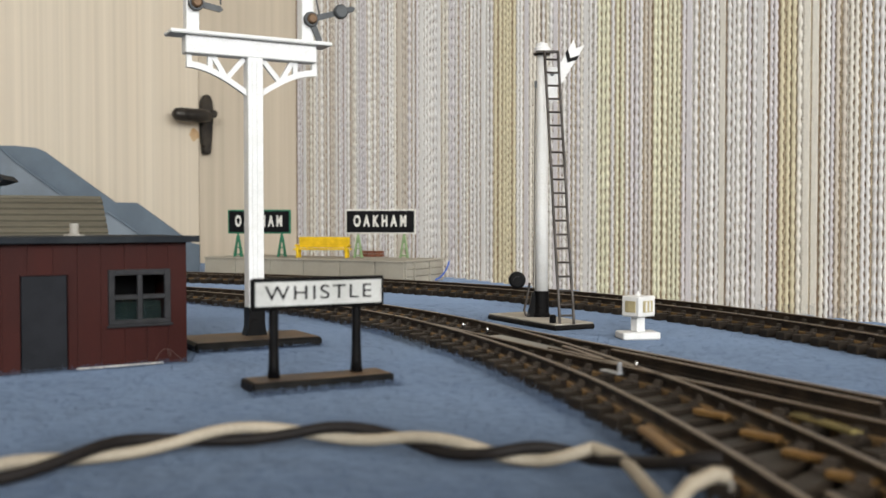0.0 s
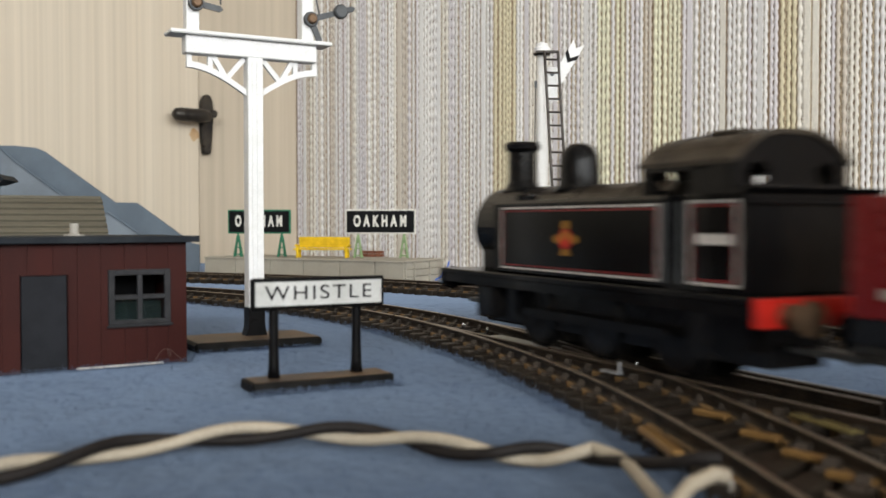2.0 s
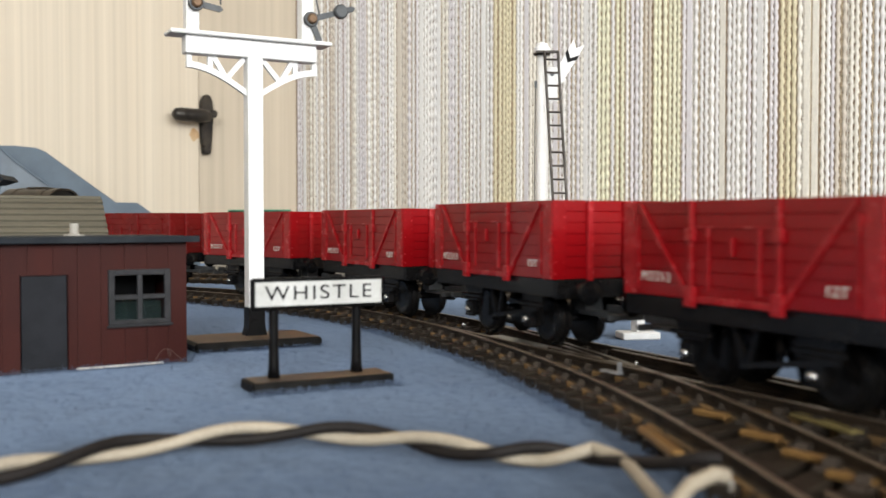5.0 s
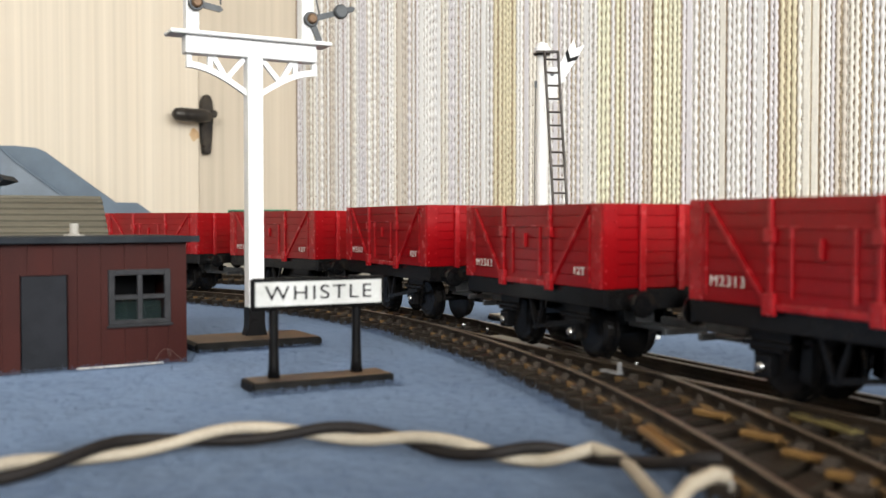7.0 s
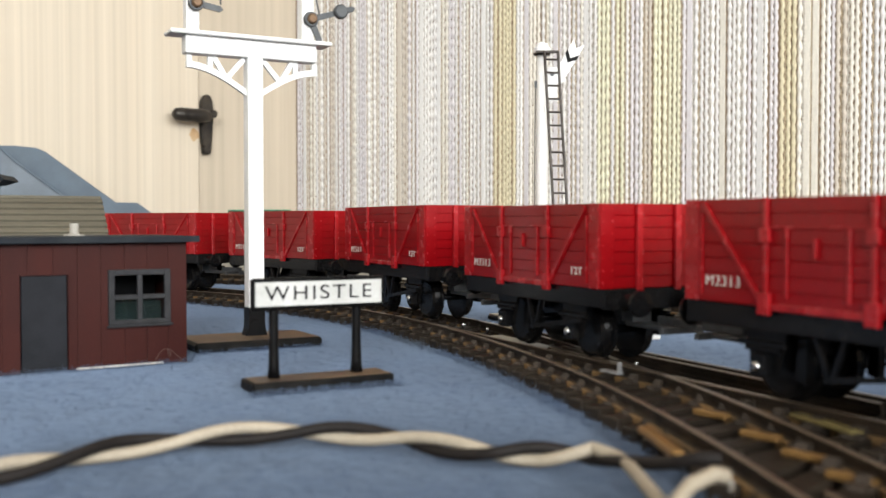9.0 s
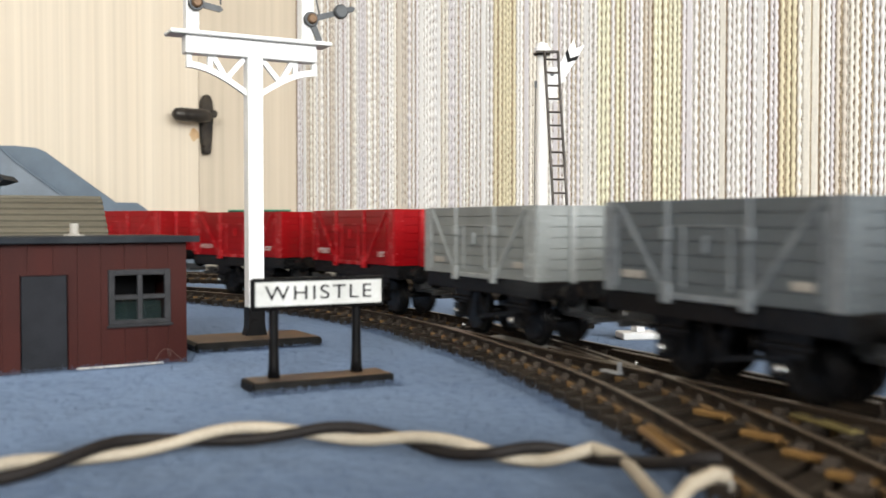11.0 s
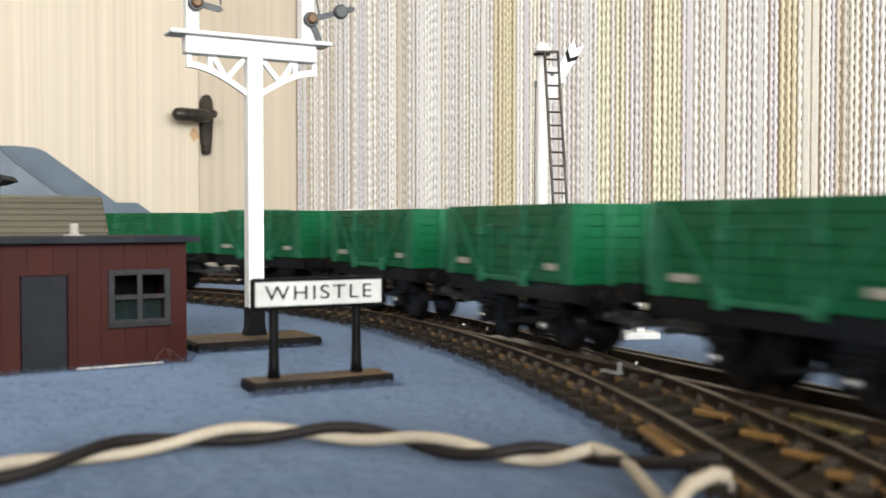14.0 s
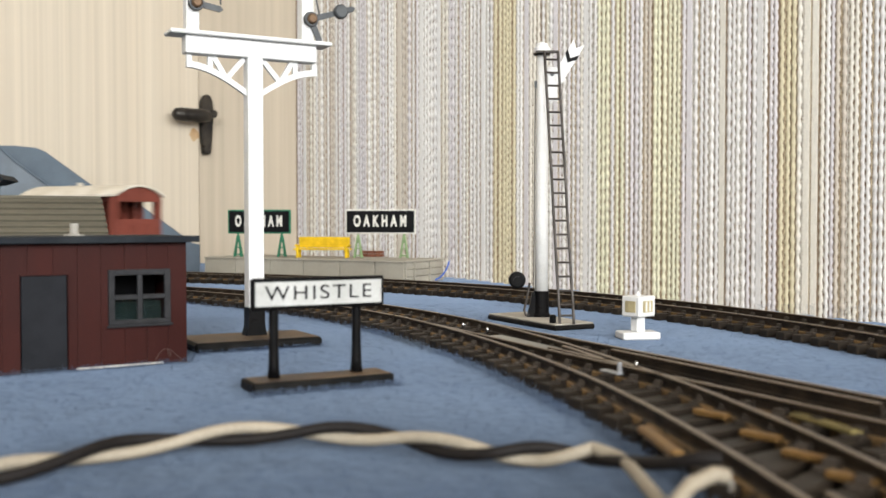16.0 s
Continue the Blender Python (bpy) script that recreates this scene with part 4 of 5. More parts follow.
def shed():
    t = thing("goods_shed", pose(-0.1120, 0.3320, 0, 0, 0, 27), "building with a khaki corrugated pitched roof behind the hut", "building")
    wl = part("wall", bx(-110, -4, 4, 36, 0, 28), M_STEPS, t)
    n = 9
    y0, z0, y1, z1 = 0.0, 25.0, 22.0, 43.6
    rf = part("roof", plate([(y0, z0), (y1, z1), (y1, z1 - 1.2), (y0, z0 - 1.2)], -118, 0, "YZ"), M_KHAKI, t, "khaki corrugated roof slope")
    part("roof", plate([(44, 25), (y1, z1), (y1, z1 - 1.2), (44, 23.8)], -118, 0, "YZ"), M_KHAKI, t)
    for k in range(n):
        a, b = k / n, (k + 0.86) / n
        pa, pb = Vector((y0 + (y1 - y0) * a, z0 + (z1 - z0) * a)), Vector((y0 + (y1 - y0) * b, z0 + (z1 - z0) * b))
        nn = Vector((-(z1 - z0), y1 - y0)).normalized()
        part("slat", plate([(pa.x + nn.x * 1.0, pa.y + nn.y * 1.0), (pb.x + nn.x * 0.25, pb.y + nn.y * 0.25), (pb.x, pb.y), (pa.x, pa.y)], -118.5, 0.6, "YZ"), M_KHAKI, rf)
    part("ridge", bx(-118.6, 0.3, 20.8, 23.2, 43.2, 44.4, 0.3), M_KHAKI, t)


def signal_cabin():
    t = thing("signal_cabin", pose(-0.2600, 0.560, 0, 0, 0, 10), "pale blue-grey cabin with a thick black roof", "building")
    part("wall", bx(-50, 0, 0, 26, 0, 57), M_STEPS, t)
    part("roof", plate([(-53, 56.5), (4, 56.5), (12, 59), (9, 62), (-1, 64), (-53, 65)], -4, 30), M_ROOF, t, "ragged black roof")
    part("gutter", rod((-53, -4.5, 57.4), (10, -4.5, 57.8), 0.9, seg=8), M_BLACK, t)


def footbridge():
    t = thing("footbridge", pose(-0.008, 0.655, 0), "blue-grey plastic station footbridge with a landing half-way down", "footbridge")
    far = [(-325, 0), (-161, 0), (-161, 19.5), (-166, 20.5), (-204, 48.3), (-219, 48.6), (-268, 84.0), (-274, 86.4), (-288, 87.8), (-325, 88.2)]
    part("parapet", plate(far, 30, 32), M_STEPS_DARK, t, "slate-blue stair parapet")
    near_ = [(-325, 0), (-171, 0), (-171, 12), (-213, 41.0), (-229, 41.5), (-276, 76.0), (-284, 83.6), (-300, 85.2), (-325, 85.2)]
    part("parapet", plate(near_, 0, 2), M_STEPS, t, "blue-grey stair parapet")
    part("parapet_rail", tube([(-171, -0.4, 12), (-213, -0.4, 41), (-229, -0.4, 41.5), (-276, -0.4, 76), (-284, -0.4, 83.6), (-325, -0.4, 85.2)], 0.8, 6), M_STEPS_DARK, t)
    for k in range(12):
        part("step", bx(-177 - 3.4 * k - 3.4, -177 - 3.4 * k, 2, 30, 0.5 + 2.2 * k, 3.0 + 2.2 * k), M_STEPS, t)
    for k in range(14):
        part("step", bx(-233 - 3.2 * k - 3.2, -233 - 3.2 * k, 2, 30, 30 + 2.5 * k, 33 + 2.5 * k), M_STEPS, t)
    part("deck", bx(-325, -281, 2, 30, 64, 67), M_STEPS, t)
    part("landing", bx(-233, -218, 2, 30, 27, 30), M_STEPS, t)
    part("post", bx(-289, -285, -1.2, 0, 0, 84.5), M_STEPS_DARK, t)


def platform():
    ang = math.degrees(math.atan2(-70, 130))
    t = thing("station_platform", pose(-0.151, 0.625, 0, 0, 0, ang), "stone-grey model station platform with panelled front", "platform")
    L = 147.6
    part("core", bx(0, L - 2, 1.0, 46, 0, 12.2), M_CONCRETE, t)
    x = 0.0
    for w in (25, 27, 25, 26, 24, 19.6):
        part("panel", bx(x + 0.25, x + w - 0.25, 0, 1.0, 0, 12.2, 0.15), M_CONCRETE, t)
        x += w
    for k in range(6):
        part("slab", bx(k * L / 6 + 0.15, (k + 1) * L / 6 - 0.15, -0.7, 46.4, 12.2, 13.2, 0.15), M_CONCRETE, t)
    for r_ in range(3):
        for k in range(5):
            part("end_block", bx(L - 2, L - 0.3 + (k % 2) * 0.6, 1 + 9 * k + 0.3, 10 + 9 * k - 0.3, r_ * 4 + 0.2, r_ * 4 + 3.9, 0.2), M_CONCRETE, t)


def name_board(x, y, rz, legs, edge, label, w=20.4):
    t = thing("station_nameboard", pose(x, y, 0.0132, 0, 0, rz), label, "sign", "station nameboards")
    b = part("board", bx(-w, w, -0.8, 0.8, 14.6, 29.6, 0.2), edge, t)
    part("face", bx(-w + 0.9, w - 0.9, -1.0, -0.81, 15.5, 28.7), M_INK, b, "black sign face")
    lettering("lettering", "OAKHAM", 6.6, pose(-0.0002, -0.00102, 0.0222), M_LETTER, b, "white capital letters", spacing=1.75, width=w * 1.5, bold=0.42)
    for s in (-14, 14.5):
        g = bmesh.new()
        rod((s, 0, 15), (s, 0, 9), 0.7, seg=8, bm=g)
        for dx, dy in ((-2.3, -1.6), (2.3, -1.6), (2.3, 1.6), (-2.3, 1.6)):
            rod((s + dx * 0.15, dy * 0.15, 13.5), (s + dx, dy, 0), 0.5, 0.55, seg=6, bm=g)
        for z_, k in ((1.2, 0.92), (5.5, 0.6)):
            bx(s - 2.7 * k, s + 2.7 * k, -1.6 * k, 1.6 * k, z_, z_ + 0.7, bm=g)
        part("leg", g, legs, t, "splayed lattice leg")


def bench():
    t = thing("platform_bench", pose(-0.0735, 0.606, 0.0132, 0, 0, -9) @ Matrix.Scale(1.08, 4), "yellow plastic bench on the station platform", "bench")
    part("seat", bx(-16.5, 16.5, -3.8, 2.0, 4.4, 5.4, 0.2), M_YELLOW, t)
    part("backrest", bx(-15, 15, 2.0, 2.8, 5.6, 11.8, 0.2), M_YELLOW, t)
    for s in (-1, 1):
        part("armrest", bx(s * 15.2 - 0.6, s * 15.2 + 0.6, -3.8, 2.4, 6.6, 7.5, 0.2), M_YELLOW, t)
        for y_ in (-3.2, 1.6):
            part("leg", bx(s * 14.2 - 0.7, s * 14.2 + 0.7, y_ - 0.7, y_ + 0.7, 0, 6.8 if y_ < 0 else 4.4, 0.15), M_YELLOW, t)
    for z_ in (7.6, 9.7):
        part("slat_line", bx(-15, 15, 1.9, 2.0, z_, z_ + 0.25), M_YELLOW, t)


hut()
shed()
signal_cabin()
footbridge()
platform()
name_board(-0.1155, 0.622, -8, M_SIGNGREEN, M_SIGNGREEN, "black OAKHAM nameboard with green edge and green legs")
name_board(-0.0380, 0.602, -8, M_PALEGREEN, M_LETTER, "black OAKHAM nameboard with white edge and pale legs", 21.8)
bench()
crate = thing("brick_stack", pose(-0.0445, 0.622, 0.0132, 0, 0, -12), "low stack of brown model bricks on the platform", "bricks")
for k in range(2):
    for j in range(3):
        part("brick", bx(-8 + 5.2 * j, -3.2 + 5.2 * j, -2, 2, k * 2.0, k * 2.0 + 1.8, 0.2), M_BRICK, crate)
wool = bmesh.new()
rng_ = random.Random(4)
for k in range(7):
    tube([(-36 + 17 * math.sin(i * 0.7 + k) * 0.6, 545 + 6 * math.cos(i * 0.9 + k * 1.3), 0.8 + 1.2 * abs(math.sin(i * 0.8 + k))) for i in range(12)], 0.5, 5, wool)
wo = to_object("wool_tuft", wool, M_BLUECLOTH, True)
tagged(wo, "tangle of bright blue wool beside the platform", "wool")
lp = to_object("wool_strand", tube([(-6 + 10 * math.sin(i / 14 * 1.3), 585 + 2 * i / 14, 0.6 + 11.5 * (i / 14) ** 1.7) for i in range(15)], 0.55, 6), M_BLUECLOTH, True)
tagged(lp, "bright blue wool strand rising from the felt", "wool")


# ---------------------------------------------------------------- twisted flex in the foreground
def flex():
    pts = [(-62, 126, 2.4), (-58.6, 129.9, 2.4), (-53.5, 136.1, 2.4), (-47.8, 142.5, 2.5), (-40.8, 146.8, 2.6), (-33.2, 150.6, 2.8), (-23.2, 152.6, 2.8), (-16.1, 152.2, 2.8), (-7.2, 149.5, 2.6), (-2.0, 146.1, 2.5), (6.1, 140.5, 2.4), (13.3, 139.8, 2.4), (21.1, 138.3, 2.8)]
    turns = [-0.15, 0.05, 0.52, 1.0, 1.45, 1.92, 2.5, 2.95, 3.53, 3.9, 4.5, 5.05, 5.9]
    P = [Vector(p) for p in pts]
    def at(s):
        i = min(int(s), len(P) - 2)
        f_ = s - i
        a, b, c, d = P[max(i - 1, 0)], P[i], P[i + 1], P[min(i + 2, len(P) - 1)]
        return 0.5 * (2 * b + (c - a) * f_ + (2 * a - 5 * b + 4 * c - d) * f_ ** 2 + (3 * b - a - 3 * c + d) * f_ ** 3)
    n = 160
    mid_ = [at((len(P) - 1) * k / n) for k in range(n + 1)]
    t = thing("twisted_flex", IDENT, "twisted pair of cream and black wires lying on felt", "cable")
    for name, ph, mt, tail in (("cream_wire", 0.0, M_FLEX_WHITE, [(24.1, 132.7, 3.4), (24.4, 125, 3.6), (24.7, 116, 3.5), (25.0, 104, 3.4)]), ("black_wire", math.pi, M_FLEX_BLACK, [(24.6, 130, 3.6), (28, 123, 5.2), (31.5, 120.5, 6.4), (34, 120, 6.5)])):
        line_, s = [], 0.0
        for k, p in enumerate(mid_):
            if k:
                s += (p - mid_[k - 1]).length
            d = (mid_[min(k + 1, n)] - mid_[max(k - 1, 0)]).normalized()
            sd = Vector((-d.y, d.x, 0)).normalized()
            q = (len(P) - 1) * k / n
            i = min(int(q), len(P) - 2)
            a = math.pi / 2 - math.pi * (turns[i] + (turns[i + 1] - turns[i]) * (q - i)) + ph
            line_.append(p + sd * 0.92 * math.cos(a) + Vector((0, 0, 1)) * 0.92 * math.sin(a))
        last = [line_[-1]] + [Vector(q) for q in tail]
        ext = []
        for i in range(len(last) - 1):
            a, b, c, d = last[max(i - 1, 0)], last[i], last[i + 1], last[min(i + 2, len(last) - 1)]
            for f_ in (0.2, 0.4, 0.6, 0.8, 1.0):
                ext.append(0.5 * (2 * b + (c - a) * f_ + (2 * a - 5 * b + 4 * c - d) * f_ ** 2 + (3 * b - a - 3 * c + d) * f_ ** 3))
        part(name, tube(line_ + ext, 0.9, 12), mt, t, smooth=True)
    stub = part("wire_end", tube([(22.5, 100, 3.4), (25.2, 107, 4.6), (27.8, 110.4, 5.8), (31.0, 112, 6.7), (32.6, 112.2, 6.3)], 0.9, 12), M_FLEX_WHITE, t, "cut cream wire end", smooth=True)
    for k in range(5):
        part("copper_strand", tube([(32.4, 112.0 + 0.2 * k - 0.4, 6.2), (33.0, 111.6 + 0.3 * k - 0.6, 5.5 + 0.2 * (k % 3)), (32.4, 110.8 + 0.35 * k - 0.7, 5.0)], 0.17, 5), M_STEEL, stub, "bare tinned strand")


flex()


# ---------------------------------------------------------------- rolling stock, x forwards, z from the rail top
WL, WW, ZB, ZT = 62.4, 29.5, 16.4, 34.3
AXLE = 15.5


def wheelset(parent, x, r, name="wheelset", width=11.2):
    bm = lathe([(r - 2.4, -width / 2 - 1.2), (r - 1.0, -width / 2 - 1.3), (r, -width / 2 - 0.9), (r, -width / 2 + 0.9), (r + 0.7, -width / 2 + 1.0), (r + 0.7, -width / 2 + 1.8), (1.0, -width / 2 + 2.0),
                (1.0, width / 2 - 2.0), (r + 0.7, width / 2 - 1.8), (r + 0.7, width / 2 - 1.0), (r, width / 2 - 0.9), (r, width / 2 + 0.9), (r - 1.0, width / 2 + 1.3), (r - 2.4, width / 2 + 1.2)], 24, axis="Y")
    return part(name, bm, M_CHASSIS, parent, m=pose(x * MM, 0, r * MM))


def chassis(t, half, sole=M_CHASSIS, ax=AXLE):
    under = part("underframe", bx(-half, half, -11.8, 11.8, 12.6, ZB, 0.2), M_CHASSIS, t)
    for s in (-1, 1):
        part("solebar", bx(-half, half, s * 13.2 - 0.9, s * 13.2 + 0.9, 12.3, ZB + 0.05, 0.2), sole, under)
        for x in (-ax, ax):
            g = plate([(x - 5.2, 12.4), (x - 2.4, 4.6), (x + 2.4, 4.6), (x + 5.2, 12.4)], s * 10.2 - 0.4, s * 10.2 + 0.4)
            bx(x - 1.9, x + 1.9, s * 11.4 - 1.0, s * 11.4 + 1.0, 4.2, 8.2, 0.3, g)
            bx(x - 5.6, x + 5.6, s * 11.2 - 0.5, s * 11.2 + 0.5, 9.2, 10.2, 0.2, g)
            bx(x - 3.8, x + 3.8, s * 11.2 - 0.5, s * 11.2 + 0.5, 8.4, 9.2, 0.2, g)
            guard = part("axle_guard", g, M_CHASSIS, under)
            part("bearing", lathe([(0.95, 0), (0.95, 0.35 * s), (0.4, 0.8 * s)], 12, at=(x, s * 12.4, 6.0), axis="Y"), M_STEEL, guard, "bright brass-steel bearing", smooth=True)
        v = plate([(-3.4, 12.4), (-2.6, 12.4), (0.4, 5.0), (-0.6, 5.0)], s * 11.8 - 0.4, s * 11.8 + 0.4)
        plate([(3.4, 12.4), (2.6, 12.4), (-0.4, 5.0), (0.6, 5.0)], s * 11.8 - 0.4, s * 11.8 + 0.4, bm=v)
        part("vee_hanger", v, M_CHASSIS, under)
        part("brake_lever", plate([(-21, 8.4), (-21, 9.4), (0.5, 6.2), (0.5, 5.2)], s * 12.6 - 0.3, s * 12.6 + 0.3), M_CHASSIS, under)
        for x in (-8.6, 8.6):
            part("brake_shoe", plate([(x - 1.0, 11), (x + 1.0, 11), (x + 1.6 * (1 if x < 0 else -1) * -1, 4), (x - 0.8, 3.6)], s * 8.2 - 0.8, s * 8.2 + 0.8), M_CHASSIS, under)
    for e in (-1, 1):
        part("headstock", bx(min(e * half, e * (half + 1.0)), max(e * half, e * (half + 1.0)), -14, 14, 12.0, ZB - 0.1, 0.2), M_CHASSIS, under)
        for s in (-1, 1):
            part("buffer", lathe([(1.9, e * (half + 1)), (1.6, e * (half + 3.6)), (1.1, e * (half + 3.7)), (1.1, e * (half + 5.6)), (2.9, e * (half + 5.8)), (2.7, e * (half + 6.6)), (1.2, e * (half + 7.0))], 16, at=(0, s * 8.6, 13.6), axis="X"), M_CHASSIS, under, smooth=False)
        c = bx(min(e * (half - 8), e * (half + 9)), max(e * (half - 8), e * (half + 9)), -2.2, 2.2, 7.6, 8.6, 0.2)
        bx(min(e * (half + 8), e * (half + 9.2)), max(e * (half + 8), e * (half + 9.2)), -5.5, 5.5, 7.4, 8.8, 0.2, c)
        bx(min(e * (half + 1), e * (half + 13)), max(e * (half + 1), e * (half + 13)), -0.5, 0.5, 8.6, 10.4, 0.2, c)
        bx(min(e * (half - 9), e * (half - 5)), max(e * (half - 9), e * (half - 5)), -2.4, 2.4, 8.6, 12.7, bm=c)
        part("coupling", c, M_GUN, under, "dull metal hook coupling")
    return under


def open_wagon(colour, strap_mat, label, lettered, sole=M_CHASSIS, braced=True):
    t = thing("open_wagon", IDENT, label, "wagon", "wagons of the train")
    hx, hy = WL / 2, WW / 2
    chassis(t, hx - 0.3, sole)
    body = part("body", bx(-hx + 0.5, hx - 0.5, -hy + 0.5, hy - 0.5, ZB, ZB + 1.4), colour, t, "moulded plastic wagon body")
    n = 7
    ph = (ZT - ZB) / n
    for side in (-1, 1):
        part("side", bx(-hx + 0.5, hx - 0.5, side * (hy - 1.0) - 0.5, side * (hy - 1.0) + 0.5, ZB, ZT - 0.1), colour, body)
        for k in range(n):
            z = ZB + k * ph
            y0, y1 = side * (hy - 0.5), side * hy
            part("plank", bx(-hx, hx, min(y0, y1), max(y0, y1), z + 0.05, z + ph - 0.05, 0.1), colour, body)
        def on(x0, x1, z0, z1, out=0.55, bev=0.12, nm="strap"):
            y0, y1 = side * hy, side * (hy + out)
            return part(nm, bx(x0, x1, min(y0, y1), max(y0, y1), z0, z1, bev), strap_mat, body)
        for x in (-10.8, 10.8):
            on(x - 0.5, x + 0.5, ZB - 0.6, ZT - 0.05, 0.6, nm="door_post")
            on(x - 1.3, x + 1.3, ZB - 1.3, ZB + 2.4, 1.0, nm="hinge")
            on(x - 1.1, x + 1.1, ZT - 7.4, ZT - 5.0, 0.95, nm="hinge")
        for x in (-6.3, 6.3):
            on(x - 0.36, x + 0.36, ZB + 1.6, ZT - 5.0, 0.45)
        on(-0.35, 0.45, ZT - 9.8, ZT - 6.6, 0.8, nm="door_stop")
        on(-9.5, 9.5, ZB - 0.5, ZB + 0.7, 0.5, nm="door_sill")
        on(-9.6, 9.6, ZT - 5.0, ZT - 4.7, 0.3, 0, nm="door_edge")
        for e in (-1, 1):
            x = e * (hx - 1.9)
            on(x - 1.8, x + 1.8, ZB, ZT - 0.05, 0.22, 0.08, nm="corner_plate")
            on(e * (hx - 4.6) - 0.2, e * (hx - 4.6) + 0.2, ZB + 1, ZT - 2.5, 0.35, 0)
            if not braced:
                continue
            a, b = Vector((e * (hx - 5.2), ZT - 0.8)), Vector((e * 11.6, ZB + 0.6))
            d = (b - a).normalized()
            w = Vector((-d.y, d.x)) * 0.46
            y0, y1 = side * hy, side * (hy + 0.5)
            part("diagonal_strap", plate([(a.x + w.x, a.y + w.y), (b.x + w.x, b.y + w.y), (b.x - w.x, b.y - w.y), (a.x - w.x, a.y - w.y)], min(y0, y1), max(y0, y1)), strap_mat, body)
        rv = bmesh.new()
        for e in (-1, 1):
            for k in range(n):
                for dx in (0.7, 3.0):
                    lathe([(0.28, 0), (0.2, 0.22 * side)], 6, rv, (e * (hx - dx), side * (hy + 0.22), ZB + (k + 0.5) * ph), "Y")
        part("rivets", rv, strap_mat, body, kind="stuff")
    for e in (-1, 1):
        part("end", bx(e * (hx - 1.0) - 0.5, e * (hx - 1.0) + 0.5, -hy + 1.5, hy - 1.5, ZB, ZT - 0.1), colour, body)
        for k in range(n):
            z = ZB + k * ph
            x0, x1 = e * (hx - 0.5), e * (hx - 0.02)
            part("plank", bx(min(x0, x1), max(x0, x1), -hy + 0.52, hy - 0.52, z + 0.05, z + ph - 0.05, 0.1), colour, body)
        rv = bmesh.new()
        for s in (-1, 1):
            x0, x1 = e * hx, e * (hx + 0.9)
            part("end_stanchion", bx(min(x0, x1), max(x0, x1), s * 5.0 - 0.8, s * 5.0 + 0.8, ZB - 0.5, ZT - 0.1, 0.15), strap_mat, body)
            x1 = e * (hx + 0.22)
            part("corner_plate", bx(min(x0, x1), max(x0, x1), s * (hy - 1.9) - 1.8, s * (hy - 1.9) + 1.8, ZB, ZT - 0.05, 0.08), colour, body)
            for k in range(n):
                for dy in (0.7, 3.0):
                    lathe([(0.28, 0), (0.2, 0.22 * e)], 6, rv, (e * (hx + 0.22), s * (hy - dy), ZB + (k + 0.5) * ph), "X")
        part("rivets", rv, strap_mat, body, kind="stuff")
    for side, rz in ((1, 180), (-1, 0)):
        y = side * (hy + 0.05) * MM
        if lettered:
            lettering("lettering", "M2313", 1.9, pose(side * 21.3 * MM, y, (ZB + 3.6) * MM, 0, 0, rz), M_LETTER, body, "cream running number", spacing=1.15, width=8.4, bold=-0.04)
            lettering("lettering", "12T", 1.7, pose(-side * 22.4 * MM, y, (ZB + 3.4) * MM, 0, 0, rz), M_LETTER, body, "cream load marking", width=4.2)
        else:
            for x0, x1 in ((side * 21.6 - 3.6, side * 21.6 + 3.6), (-side * 22.6 - 2.4, -side * 22.6 + 2.4)):
                part("marking", bx(x0, x1, min(y / MM, y / MM + side * 0.08), max(y / MM, y / MM + side * 0.08), ZB + 2.9, ZB + 4.4), M_LETTER_DULL, body, "dull white marking bar")
    for x in (-AXLE, AXLE):
        wheelset(t, x, 6.0)
    return t


def arch(hw, eave, crown, n=18, dz=0.0, power=2.0):
    """Points of a curved roof across y; a higher power gives squarer shoulders."""
    return [(hw * (2 * k / n - 1), eave + (crown - eave) * (1 - abs(2 * k / n - 1) ** power) + dz) for k in range(n + 1)]


